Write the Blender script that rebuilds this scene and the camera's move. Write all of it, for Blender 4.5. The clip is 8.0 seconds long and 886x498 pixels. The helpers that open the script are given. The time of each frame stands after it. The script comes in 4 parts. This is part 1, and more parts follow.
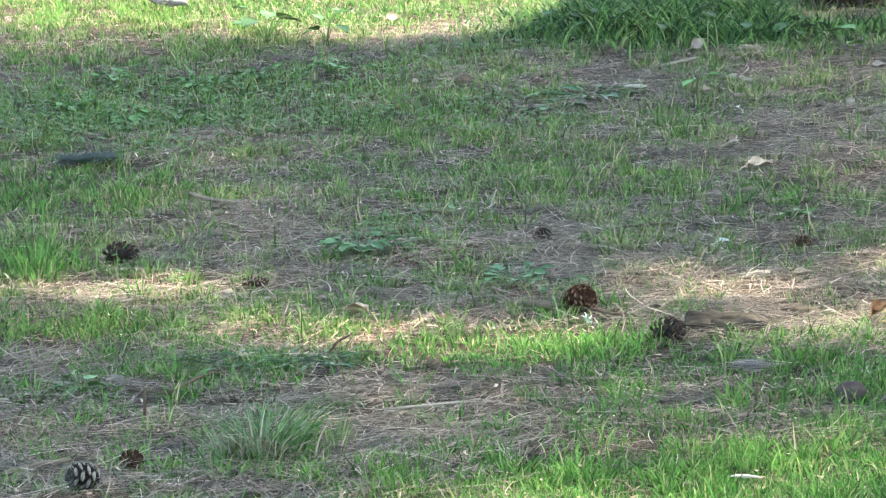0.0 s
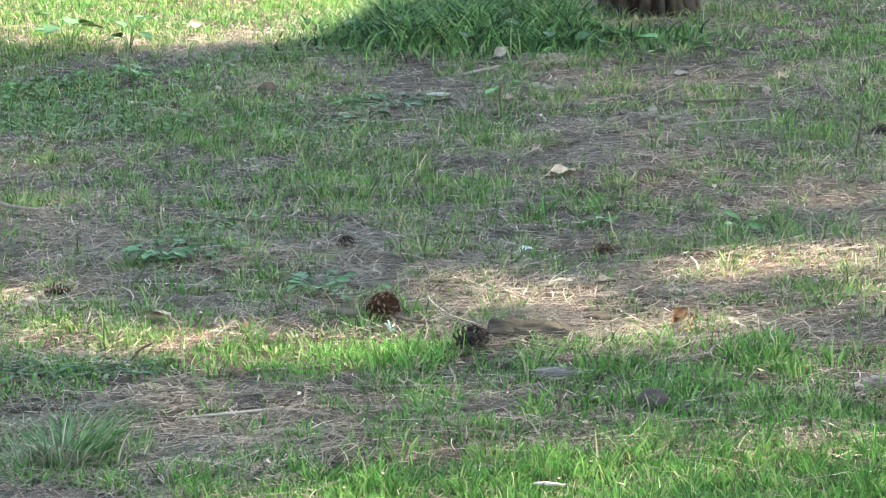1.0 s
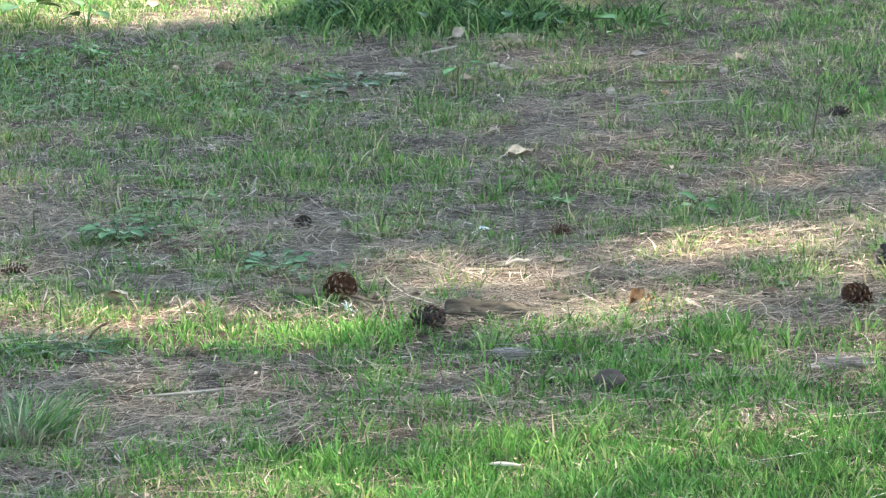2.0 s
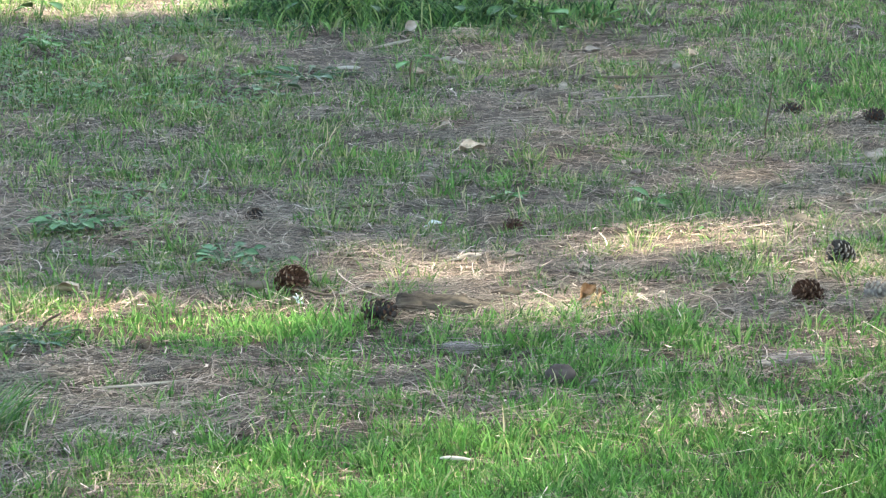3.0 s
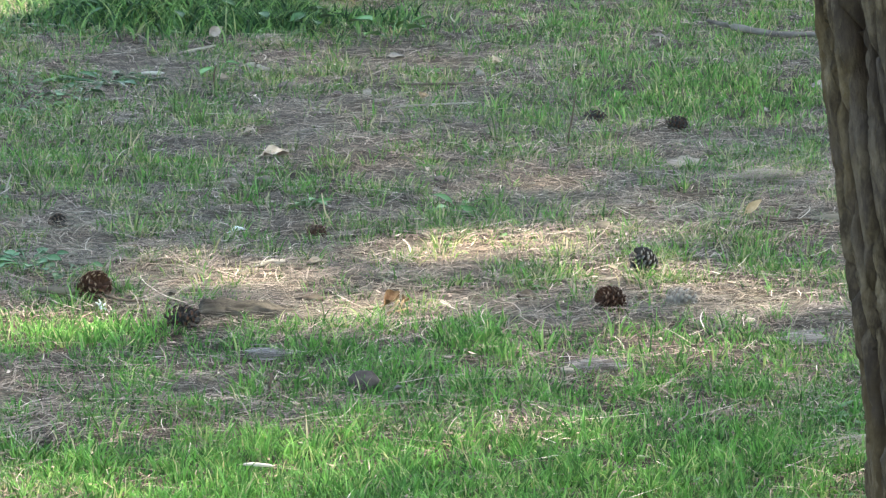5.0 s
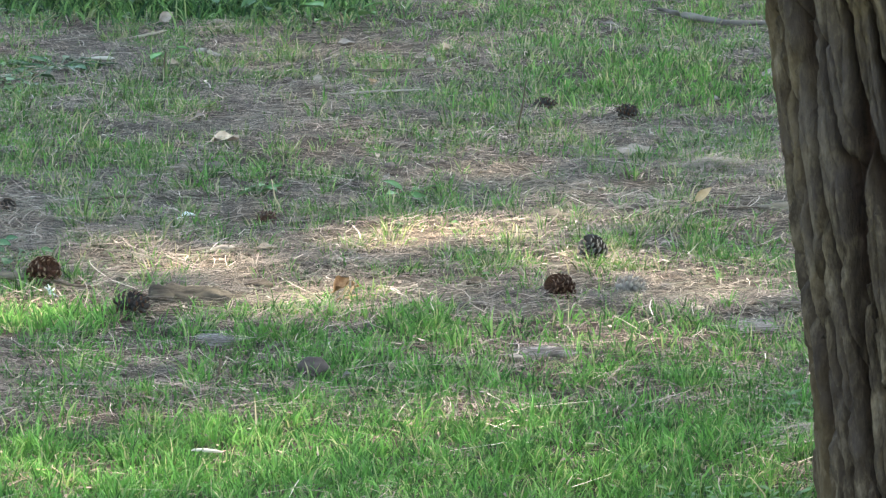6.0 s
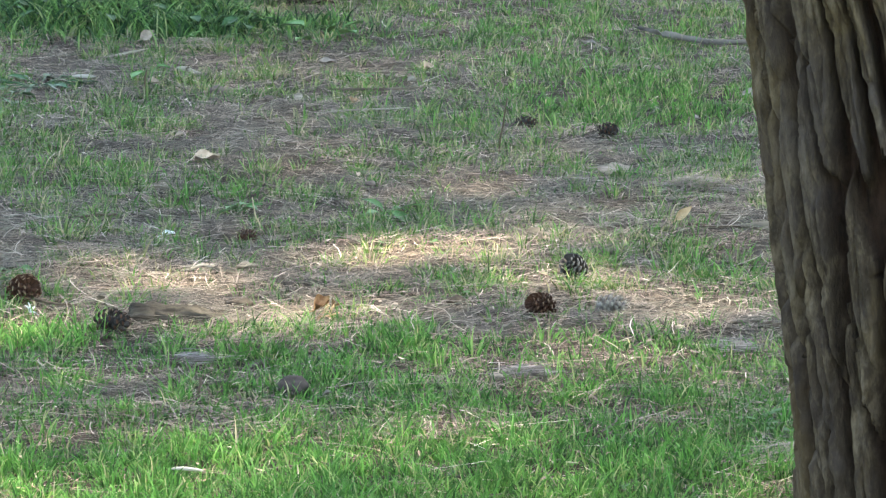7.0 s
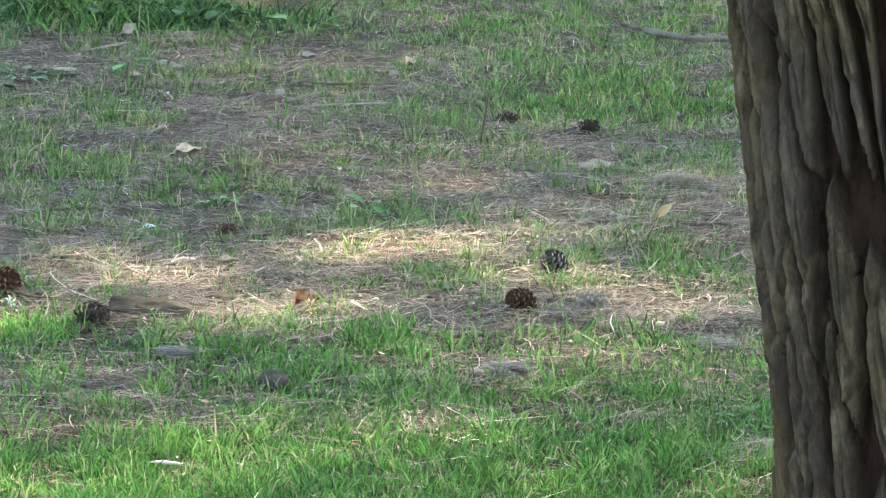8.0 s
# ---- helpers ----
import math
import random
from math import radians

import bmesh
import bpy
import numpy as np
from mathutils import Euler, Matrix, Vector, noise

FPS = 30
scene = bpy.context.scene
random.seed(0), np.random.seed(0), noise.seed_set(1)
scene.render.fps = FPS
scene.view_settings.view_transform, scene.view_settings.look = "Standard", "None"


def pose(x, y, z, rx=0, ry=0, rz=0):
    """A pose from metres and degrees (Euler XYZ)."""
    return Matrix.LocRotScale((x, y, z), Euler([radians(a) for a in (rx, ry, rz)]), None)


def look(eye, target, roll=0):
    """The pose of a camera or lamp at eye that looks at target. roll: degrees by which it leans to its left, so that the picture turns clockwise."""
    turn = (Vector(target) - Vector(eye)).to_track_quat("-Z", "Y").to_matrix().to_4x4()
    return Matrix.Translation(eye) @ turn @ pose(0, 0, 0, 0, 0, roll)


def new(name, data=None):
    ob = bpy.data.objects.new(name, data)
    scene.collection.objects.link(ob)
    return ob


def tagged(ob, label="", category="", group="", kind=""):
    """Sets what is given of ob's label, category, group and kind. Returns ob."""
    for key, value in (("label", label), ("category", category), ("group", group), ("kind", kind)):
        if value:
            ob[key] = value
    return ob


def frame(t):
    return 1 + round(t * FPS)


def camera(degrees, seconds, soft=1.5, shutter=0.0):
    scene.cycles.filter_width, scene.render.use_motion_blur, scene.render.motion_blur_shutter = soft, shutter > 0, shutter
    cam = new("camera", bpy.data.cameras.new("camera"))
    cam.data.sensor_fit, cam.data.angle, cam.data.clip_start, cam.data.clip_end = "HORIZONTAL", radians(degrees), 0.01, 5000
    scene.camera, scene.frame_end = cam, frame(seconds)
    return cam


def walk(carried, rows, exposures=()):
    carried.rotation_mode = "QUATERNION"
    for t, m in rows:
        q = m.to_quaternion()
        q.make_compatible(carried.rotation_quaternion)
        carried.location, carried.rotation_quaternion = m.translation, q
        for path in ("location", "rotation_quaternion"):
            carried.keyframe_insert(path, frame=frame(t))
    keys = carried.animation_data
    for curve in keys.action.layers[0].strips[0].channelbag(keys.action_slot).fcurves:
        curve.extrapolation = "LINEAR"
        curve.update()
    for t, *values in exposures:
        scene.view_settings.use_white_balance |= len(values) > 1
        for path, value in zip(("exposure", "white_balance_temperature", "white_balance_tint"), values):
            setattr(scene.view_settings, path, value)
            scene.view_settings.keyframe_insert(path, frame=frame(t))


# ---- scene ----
# The camera stands on one spot and pans to the right, through a long lens.
cam = camera(13.0, 8.0, soft=1.34)
EYE = 1.48
ROWS = [
    # seconds, yaw, pitch, roll
    (0.0, 0.000, -12.004, -1.756),
    (0.5, -0.538, -11.958, -1.428),
    (0.7, -1.430, -11.950, -1.300),
    (1.0, -2.966, -11.961, -1.088),
    (1.5, -3.558, -12.085, -0.828),
    (2.8, -4.018, -12.419, -0.363),
    (3.0, -4.335, -12.360, -0.251),
    (3.5, -5.102, -12.209, -0.237),
    (4.0, -6.084, -12.089, 0.064),
    (4.5, -6.765, -12.136, 0.246),
    (6.0, -8.056, -12.444, 0.953),
    (6.5, -8.234, -12.327, 0.895),
    (7.0, -8.345, -12.164, 1.087),
    (7.5, -8.317, -12.122, 1.199),
    (8.0, -8.636, -12.229, 1.512),
]
walk(cam, [(t, pose(0, 0, EYE, 0, 0, yaw) @ pose(0, 0, 0, 90 + pitch) @ pose(0, 0, 0, 0, 0, roll)) for t, yaw, pitch, roll in ROWS],
     exposures=[(0.0, 2.73, 8400, 1.5), (8.0, 2.73, 8400, 1.5)])

# ---- light ----
SUN_ELEVATION, SUN_AZIMUTH = 60.0, 60.0     # the sun stands high on the right
SUN_WAY = Vector((math.sin(radians(SUN_AZIMUTH)) * math.cos(radians(SUN_ELEVATION)),
                  math.cos(radians(SUN_AZIMUTH)) * math.cos(radians(SUN_ELEVATION)),
                  math.sin(radians(SUN_ELEVATION))))
world = bpy.data.worlds.new("sky")
scene.world = world
world.use_nodes = True
sky = world.node_tree.nodes.new("ShaderNodeTexSky")
sky.sky_type = "NISHITA"
sky.sun_disc = False
sky.sun_elevation = radians(SUN_ELEVATION)
sky.sun_rotation = radians(SUN_AZIMUTH)
background = world.node_tree.nodes["Background"]
background.inputs["Strength"].default_value = 0.126
world.node_tree.links.new(sky.outputs["Color"], background.inputs["Color"])
sun_data = bpy.data.lights.new("sun", "SUN")
sun_data.energy, sun_data.angle, sun_data.color = 5.0, radians(0.9), (1.0, 0.94, 0.89)
sun = new("sun", sun_data)
sun.matrix_world = look(SUN_WAY * 60, (0, 0, 0))

rng = np.random.default_rng(7)


# ---- materials ----
def material(name, rough=0.85):
    m = bpy.data.materials.new(name)
    m.use_nodes = True
    nt = m.node_tree
    bsdf = nt.nodes["Principled BSDF"]
    bsdf.inputs["Roughness"].default_value = rough
    bsdf.inputs["Specular IOR Level"].default_value = 0.25
    return m, nt, bsdf


def ramp(nt, source, stops):
    node = nt.nodes.new("ShaderNodeValToRGB")
    els = node.color_ramp.elements
    while len(els) < len(stops):
        els.new(0.5)
    for el, (pos, col) in zip(els, stops):
        el.position, el.color = pos, (*col, 1)
    nt.links.new(source, node.inputs["Fac"])
    return node.outputs["Color"]


def noise_tex(nt, scale, detail=6.0, rough=0.6, stretch=(1, 1, 1), coord="Object"):
    tc = nt.nodes.new("ShaderNodeTexCoord")
    mp = nt.nodes.new("ShaderNodeMapping")
    mp.inputs["Scale"].default_value = stretch
    tex = nt.nodes.new("ShaderNodeTexNoise")
    tex.inputs["Scale"].default_value = scale
    tex.inputs["Detail"].default_value = detail
    tex.inputs["Roughness"].default_value = rough
    nt.links.new(tc.outputs[coord], mp.inputs["Vector"])
    nt.links.new(mp.outputs["Vector"], tex.inputs["Vector"])
    return tex.outputs["Fac"]


def mix(nt, fac, a, b, how="MIX"):
    node = nt.nodes.new("ShaderNodeMixRGB")
    node.blend_type = how
    for sock, v in zip(("Fac", "Color1", "Color2"), (fac, a, b)):
        if isinstance(v, (int, float)):
            node.inputs[sock].default_value = v
        elif isinstance(v, tuple):
            node.inputs[sock].default_value = (*v, 1)
        else:
            nt.links.new(v, node.inputs[sock])
    return node.outputs["Color"]


def bump(nt, bsdf, height, strength=0.5, distance=0.004):
    b = nt.nodes.new("ShaderNodeBump")
    b.inputs["Strength"].default_value = strength
    b.inputs["Distance"].default_value = distance
    nt.links.new(height, b.inputs["Height"])
    nt.links.new(b.outputs["Normal"], bsdf.inputs["Normal"])


def mottled(name, dark, light, scale=30.0, rough=0.85, stretch=(1, 1, 1), relief=0.5, depth=0.003, vary=0.25):
    """Two colours mixed at two scales, with a fine relief; pieces differ a little from each other."""
    m, nt, bsdf = material(name, rough)
    big = noise_tex(nt, scale * 0.25, 3, 0.6, stretch)
    fine = noise_tex(nt, scale, 8, 0.7, stretch)
    col = ramp(nt, mix(nt, 0.6, big, fine), [(0.38, dark), (0.62, light)])
    info = nt.nodes.new("ShaderNodeObjectInfo")
    shade = ramp(nt, info.outputs["Random"], [(0.0, (1 - vary,) * 3), (1.0, (1 + vary * 0.4,) * 3)])
    nt.links.new(mix(nt, 1.0, col, shade, "MULTIPLY"), bsdf.inputs["Base Color"])
    bump(nt, bsdf, fine, relief, depth)
    return m


def strand_material(name, stops, translucent=0.0, rough=0.6, patch=None):
    """For blades and needles: each strand takes its own colour from the stops."""
    m, nt, bsdf = material(name, rough)
    geo = nt.nodes.new("ShaderNodeNewGeometry")
    col = ramp(nt, geo.outputs["Random Per Island"], stops)
    if patch:
        where = ramp(nt, noise_tex(nt, patch[0], 3, 0.6), [(0.4, (0, 0, 0)), (0.62, (1, 1, 1))])
        col = mix(nt, where, col, mix(nt, 1.0, col, patch[1], "MULTIPLY"))
        tone = ramp(nt, noise_tex(nt, patch[0] * 14, 2, 0.5), [(0.36, (0.76, 0.79, 0.8)), (0.64, (1.2, 1.16, 1.1))])
        col = mix(nt, 1.0, col, tone, "MULTIPLY")
    nt.links.new(col, bsdf.inputs["Base Color"])
    if translucent:
        tr = nt.nodes.new("ShaderNodeBsdfTranslucent")
        nt.links.new(col, tr.inputs["Color"])
        add = nt.nodes.new("ShaderNodeMixShader")
        add.inputs["Fac"].default_value = translucent
        nt.links.new(bsdf.outputs["BSDF"], add.inputs[1])
        nt.links.new(tr.outputs["BSDF"], add.inputs[2])
        nt.links.new(add.outputs["Shader"], nt.nodes["Material Output"].inputs["Surface"])
    return m


M_GRASS = strand_material("grass_blade", [(0.0, (0.034, 0.085, 0.03)), (0.3, (0.074, 0.20, 0.050)), (0.65, (0.122, 0.325, 0.075)),
                                          (0.9, (0.22, 0.43, 0.13)), (0.955, (0.35, 0.42, 0.18)), (1.0, (0.52, 0.46, 0.29))], 0.4, 0.5, (1.6, (0.84, 0.94, 0.95)))
M_GRASS_DULL = strand_material("thin_grass_blade", [(0.0, (0.05, 0.085, 0.032)), (0.3, (0.105, 0.175, 0.06)), (0.6, (0.18, 0.28, 0.095)),
                                                    (0.8, (0.29, 0.36, 0.15)), (0.86, (0.40, 0.36, 0.22)), (1.0, (0.52, 0.45, 0.33))], 0.35, 0.55, (1.6, (0.86, 0.94, 0.95)))
M_CLOVER = strand_material("clover_leaf", [(0.0, (0.05, 0.13, 0.05)), (1.0, (0.12, 0.25, 0.09))], 0.3, 0.5)
M_TALL = strand_material("tall_grass_blade", [(0.0, (0.016, 0.050, 0.024)), (0.5, (0.055, 0.145, 0.052)), (0.85, (0.17, 0.35, 0.11)), (1.0, (0.30, 0.36, 0.18))], 0.35, 0.5)
M_NEEDLE = strand_material("dry_needle", [(0.0, (0.018, 0.013, 0.011)), (0.3, (0.05, 0.039, 0.034)), (0.5, (0.10, 0.078, 0.062)), (0.8, (0.245, 0.195, 0.163)),
                                          (0.93, (0.43, 0.355, 0.31)), (1.0, (0.72, 0.625, 0.56))], 0.0, 0.7, (1.5, (0.84, 0.76, 0.75)))
M_STRAW = strand_material("dry_stalk", [(0.0, (0.07, 0.053, 0.046)), (0.3, (0.17, 0.138, 0.12)), (0.36, (0.12, 0.14, 0.09)), (0.5, (0.20, 0.215, 0.15)), (0.56, (0.22, 0.18, 0.16)), (0.85, (0.33, 0.27, 0.235)), (0.95, (0.45, 0.38, 0.335)), (1.0, (0.68, 0.59, 0.53))], 0.0, 0.7)
M_FIBRE = strand_material("grey_bark_fibre", [(0.0, (0.06, 0.053, 0.054)), (0.5, (0.17, 0.155, 0.158)), (1.0, (0.42, 0.40, 0.40))], 0.0, 0.8)
M_TUFT = strand_material("tuft_blade", [(0.0, (0.05, 0.12, 0.06)), (0.4, (0.12, 0.225, 0.11)), (0.75, (0.24, 0.33, 0.215)), (0.86, (0.38, 0.36, 0.27)), (1.0, (0.58, 0.52, 0.42))], 0.3, 0.5)
M_SPRIG = strand_material("sprig_needle", [(0.0, (0.008, 0.030, 0.031)), (1.0, (0.030, 0.078, 0.074))], 0.1, 0.8)
M_CROWN = strand_material("pine_needles", [(0.0, (0.03, 0.07, 0.02)), (1.0, (0.07, 0.13, 0.035))], 0.25, 0.5)

m, nt, bsdf = material("forest_soil", 0.95)
s1, s2, s3 = noise_tex(nt, 1.6, 4), noise_tex(nt, 45, 8, 0.7), noise_tex(nt, 260, 4, 0.7)
soil = ramp(nt, s2, [(0.3, (0.022, 0.016, 0.012)), (0.5, (0.045, 0.035, 0.028)), (0.75, (0.11, 0.088, 0.07))])
soil = mix(nt, ramp(nt, s1, [(0.45, (0, 0, 0)), (0.65, (0.6, 0.6, 0.6))]), soil, mix(nt, 1.0, soil, (0.75, 0.62, 0.55), "MULTIPLY"))
# far off, where single blades are no longer told apart, the turf takes over
far_tc = nt.nodes.new("ShaderNodeTexCoord")
far_len = nt.nodes.new("ShaderNodeVectorMath")
far_len.operation = "LENGTH"
nt.links.new(far_tc.outputs["Object"], far_len.inputs[0])
far_map = nt.nodes.new("ShaderNodeMapRange")
far_map.inputs["From Min"].default_value, far_map.inputs["From Max"].default_value = 4.5, 7.0
nt.links.new(far_len.outputs["Value"], far_map.inputs["Value"])
turf = ramp(nt, s2, [(0.3, (0.045, 0.08, 0.022)), (0.5, (0.08, 0.135, 0.037)), (0.7, (0.16, 0.165, 0.085))])
nt.links.new(mix(nt, far_map.outputs["Result"], soil, turf), bsdf.inputs["Base Color"])
bump(nt, bsdf, mix(nt, 0.4, s2, s3), 0.9, 0.012)
M_SOIL = m

m, nt, bsdf = material("furrowed_bark", 0.95)
b1, b2, b3, b4, b5 = (noise_tex(nt, s, d, 0.7, (1, 1, q)) for s, d, q in ((16, 5, 0.35), (70, 6, 0.4), (170, 4, 0.5), (11, 4, 0.4), (7, 3, 0.6)))
bark = ramp(nt, mix(nt, 0.45, b1, b2), [(0.38, (0.026, 0.018, 0.014)), (0.5, (0.064, 0.047, 0.035)), (0.62, (0.175, 0.138, 0.104))])
bark = mix(nt, ramp(nt, b4, [(0.48, (0, 0, 0)), (0.62, (0.42, 0.42, 0.42))]), bark, (0.118, 0.082, 0.042))
bark = mix(nt, ramp(nt, b5, [(0.5, (0, 0, 0)), (0.64, (0.6, 0.6, 0.6))]), bark, (0.072, 0.058, 0.060))
bark = mix(nt, ramp(nt, b3, [(0.58, (0, 0, 0)), (0.72, (0.35, 0.35, 0.35))]), bark, (0.145, 0.118, 0.09))
# reddish inner bark, darkened further to paint shade into the furrows
inner_shade = nt.nodes.new("ShaderNodeAttribute")
inner_shade.attribute_name = "inner_bark_shade"
bark = mix(nt, inner_shade.outputs["Fac"], bark, ramp(nt, b2, [(0.35, (0.014, 0.008, 0.006)), (0.65, (0.042, 0.022, 0.016))]))
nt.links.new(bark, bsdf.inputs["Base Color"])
bump(nt, bsdf, mix(nt, 0.3, b2, b3), 0.8, 0.008)
M_BARK = m
M_WOOD = mottled("weathered_wood", (0.09, 0.075, 0.062), (0.25, 0.21, 0.17), 60, 0.85, (0.2, 1, 1), 0.6, 0.002)
M_LOG = mottled("rotten_wood", (0.022, 0.019, 0.017), (0.115, 0.098, 0.082), 90, 0.95, (0.15, 1, 1), 1.0, 0.004)
M_PALE = mottled("bleached_wood", (0.24, 0.215, 0.185), (0.46, 0.42, 0.37), 60, 0.8, (0.2, 1, 1), 0.5, 0.001)
M_BLEACH = mottled("sun_bleached_wood", (0.42, 0.39, 0.36), (0.72, 0.68, 0.64), 60, 0.8, (0.2, 1, 1), 0.5, 0.001)
M_TWIG = mottled("dark_twig", (0.06, 0.045, 0.035), (0.17, 0.13, 0.10), 80, 0.85)
M_CONE = mottled("cone_scale", (0.028, 0.013, 0.009), (0.095, 0.042, 0.026), 120, 0.7)
M_CONE_GREY = mottled("grey_cone_scale", (0.018, 0.016, 0.018), (0.055, 0.05, 0.05), 120, 0.7)
M_TIP = mottled("cone_scale_tip", (0.10, 0.065, 0.045), (0.32, 0.23, 0.17), 150, 0.7)
M_TIP_DARK = mottled("dull_scale_tip", (0.045, 0.024, 0.018), (0.16, 0.10, 0.075), 150, 0.7)
M_TIP_SLATE = mottled("slate_scale_tip", (0.04, 0.042, 0.048), (0.15, 0.155, 0.165), 150, 0.7)
M_TIP_GREY = mottled("grey_scale_tip", (0.07, 0.07, 0.075), (0.24, 0.235, 0.225), 150, 0.7)
M_LEAF = mottled("dead_leaf", (0.36, 0.28, 0.22), (0.64, 0.54, 0.45), 50, 0.7, vary=0.1)
M_LEAF_TAN = mottled("tan_leaf", (0.42, 0.29, 0.17), (0.66, 0.49, 0.32), 50, 0.7)
M_LEAF_PINK = mottled("pinkish_leaf", (0.30, 0.245, 0.215), (0.56, 0.47, 0.42), 60, 0.75)
M_LEAF_GREY = mottled("greyed_leaf", (0.19, 0.172, 0.165), (0.35, 0.32, 0.305), 50, 0.75)
M_LEAF_RUST = mottled("rust_leaf", (0.20, 0.11, 0.06), (0.54, 0.38, 0.24), 60, 0.65)
M_WEED = mottled("weed_leaf", (0.06, 0.17, 0.055), (0.13, 0.29, 0.10), 40, 0.45, vary=0.3)
M_WEED_BLUE = mottled("bluish_weed_leaf", (0.06, 0.15, 0.075), (0.15, 0.29, 0.155), 40, 0.5, vary=0.3)
M_WEED_DARK = mottled("dark_weed_leaf", (0.03, 0.085, 0.04), (0.075, 0.17, 0.085), 40, 0.45, vary=0.3)
M_UMBER = mottled("umber_stone", (0.055, 0.043, 0.042), (0.14, 0.112, 0.11), 40, 0.9)
M_GREYWOOD = mottled("grey_fibrous_wood", (0.10, 0.092, 0.094), (0.33, 0.31, 0.315), 110, 0.85, (0.15, 1, 1), 0.9, 0.003)
M_BRANCH = mottled("mottled_branch_bark", (0.028, 0.024, 0.024), (0.22, 0.205, 0.20), 22, 0.9, (0.6, 1, 1), 0.8, 0.003)
M_STONE = mottled("field_stone", (0.10, 0.08, 0.075), (0.22, 0.18, 0.165), 40, 0.85)
M_FEATHER = mottled("down_feather", (0.72, 0.80, 0.84), (0.90, 0.94, 0.95), 60, 0.6, vary=0.05)
M_STEM = mottled("dry_stem", (0.34, 0.28, 0.18), (0.60, 0.52, 0.36), 60, 0.7)


# ---- building helpers ----
def mesh_of(name, verts, faces, mats, smooth=False, index=None):
    me = bpy.data.meshes.new(name)
    me.from_pydata([tuple(v) for v in verts], [], [tuple(f) for f in faces])
    for mt in mats:
        me.materials.append(mt)
    if smooth:
        me.polygons.foreach_set("use_smooth", [True] * len(me.polygons))
    if index is not None:
        me.polygons.foreach_set("material_index", index)
    me.update()
    return me


def part(name, me, parent, m=None, label=""):
    ob = new(name, me)
    ob.parent = parent
    if m is not None:
        ob.matrix_basis = m
    if label:
        tagged(ob, label)
    return ob


def height(x, y):
    """The lie of the ground: low swells and small lumps."""
    return (0.002 * noise.noise((x * 0.55, y * 0.55, 3.1)) + 0.004 * noise.noise((x * 2.6, y * 2.6, 1.7))
            + 0.006 * noise.noise((x * 9.0, y * 9.0, 5.2)))


XS = np.linspace(-2.0, 3.6, 160)
YS = np.linspace(4.4, 12.0, 215)
HGRID = np.array([[height(x, y) for x in XS] for y in YS])


def ground_z(x, y):
    """Heights for arrays of places, read off the fine grid."""
    u = np.clip((np.asarray(x) - XS[0]) / (XS[1] - XS[0]), 0, len(XS) - 1.001)
    v = np.clip((np.asarray(y) - YS[0]) / (YS[1] - YS[0]), 0, len(YS) - 1.001)
    i, j = u.astype(int), v.astype(int)
    a, b = u - i, v - j
    return ((1 - a) * (1 - b) * HGRID[j, i] + a * (1 - b) * HGRID[j, i + 1] + (1 - a) * b * HGRID[j + 1, i] + a * b * HGRID[j + 1, i + 1])


def gz(x, y):
    return float(ground_z(np.array([x]), np.array([y]))[0])


def ribbons(name, base, head, lean, length, width, segs, mat, curl=0.6, flat=False, taper=True):
    """Many thin strands in one mesh. base: (n,3) feet; head: the way each one bends; lean: how far it bends over."""
    n = len(base)
    dirx, diry = np.cos(head), np.sin(head)
    side = np.stack([-diry, dirx, np.zeros(n)], 1)
    if not flat:
        # blades face all ways
        tw = rng.uniform(0, 2 * np.pi, n)
        side = np.stack([np.cos(tw), np.sin(tw), np.zeros(n)], 1)
    verts = np.zeros((n, 2 * segs + 1, 3))
    for k in range(segs + 1):
        s = k / segs
        if flat:
            along = length * (s - 0.5)
            bend = curl * length * (s - 0.5) ** 2 * lean
            p = np.stack([base[:, 0] + dirx * along - diry * bend, base[:, 1] + diry * along + dirx * bend,
                          base[:, 2] + 0.35 * np.minimum(np.abs(lean), 0.6) * length * (0.25 - (s - 0.5) ** 2)], 1)
        else:
            out = length * lean * s ** (1 + curl)
            up = length * np.sqrt(np.maximum(1 - (lean * s ** curl) ** 2, 0.02)) * s
            p = np.stack([base[:, 0] + dirx * out, base[:, 1] + diry * out, base[:, 2] + up], 1)
        w = width * ((1 - s ** 1.6) if taper else 1.0) * 0.5
        if k < segs:
            verts[:, 2 * k] = p - side * w[:, None]
            verts[:, 2 * k + 1] = p + side * w[:, None]
        else:
            verts[:, 2 * segs] = p
    off = np.arange(n) * (2 * segs + 1)
    faces_q = np.concatenate([np.stack([off + 2 * k, off + 2 * k + 1, off + 2 * k + 3, off + 2 * k + 2], 1) for k in range(segs - 1)]) if segs > 1 else np.zeros((0, 4), int)
    faces_t = np.stack([off + 2 * segs - 2, off + 2 * segs - 1, off + 2 * segs], 1)
    lv = np.concatenate([faces_q.ravel(), faces_t.ravel()]).astype(np.int32)
    tot = np.concatenate([np.full(len(faces_q), 4), np.full(len(faces_t), 3)]).astype(np.int32)
    st = np.concatenate([[0], np.cumsum(tot)[:-1]]).astype(np.int32)
    me = bpy.data.meshes.new(name)
    me.vertices.add(n * (2 * segs + 1))
    me.vertices.foreach_set("co", verts.reshape(-1).astype(np.float32))
    me.loops.add(len(lv))
    me.loops.foreach_set("vertex_index", lv)
    me.polygons.add(len(tot))
    me.polygons.foreach_set("loop_start", st)
    me.polygons.foreach_set("loop_total", tot)
    me.update(calc_edges=True)
    me.materials.append(mat)
    return me


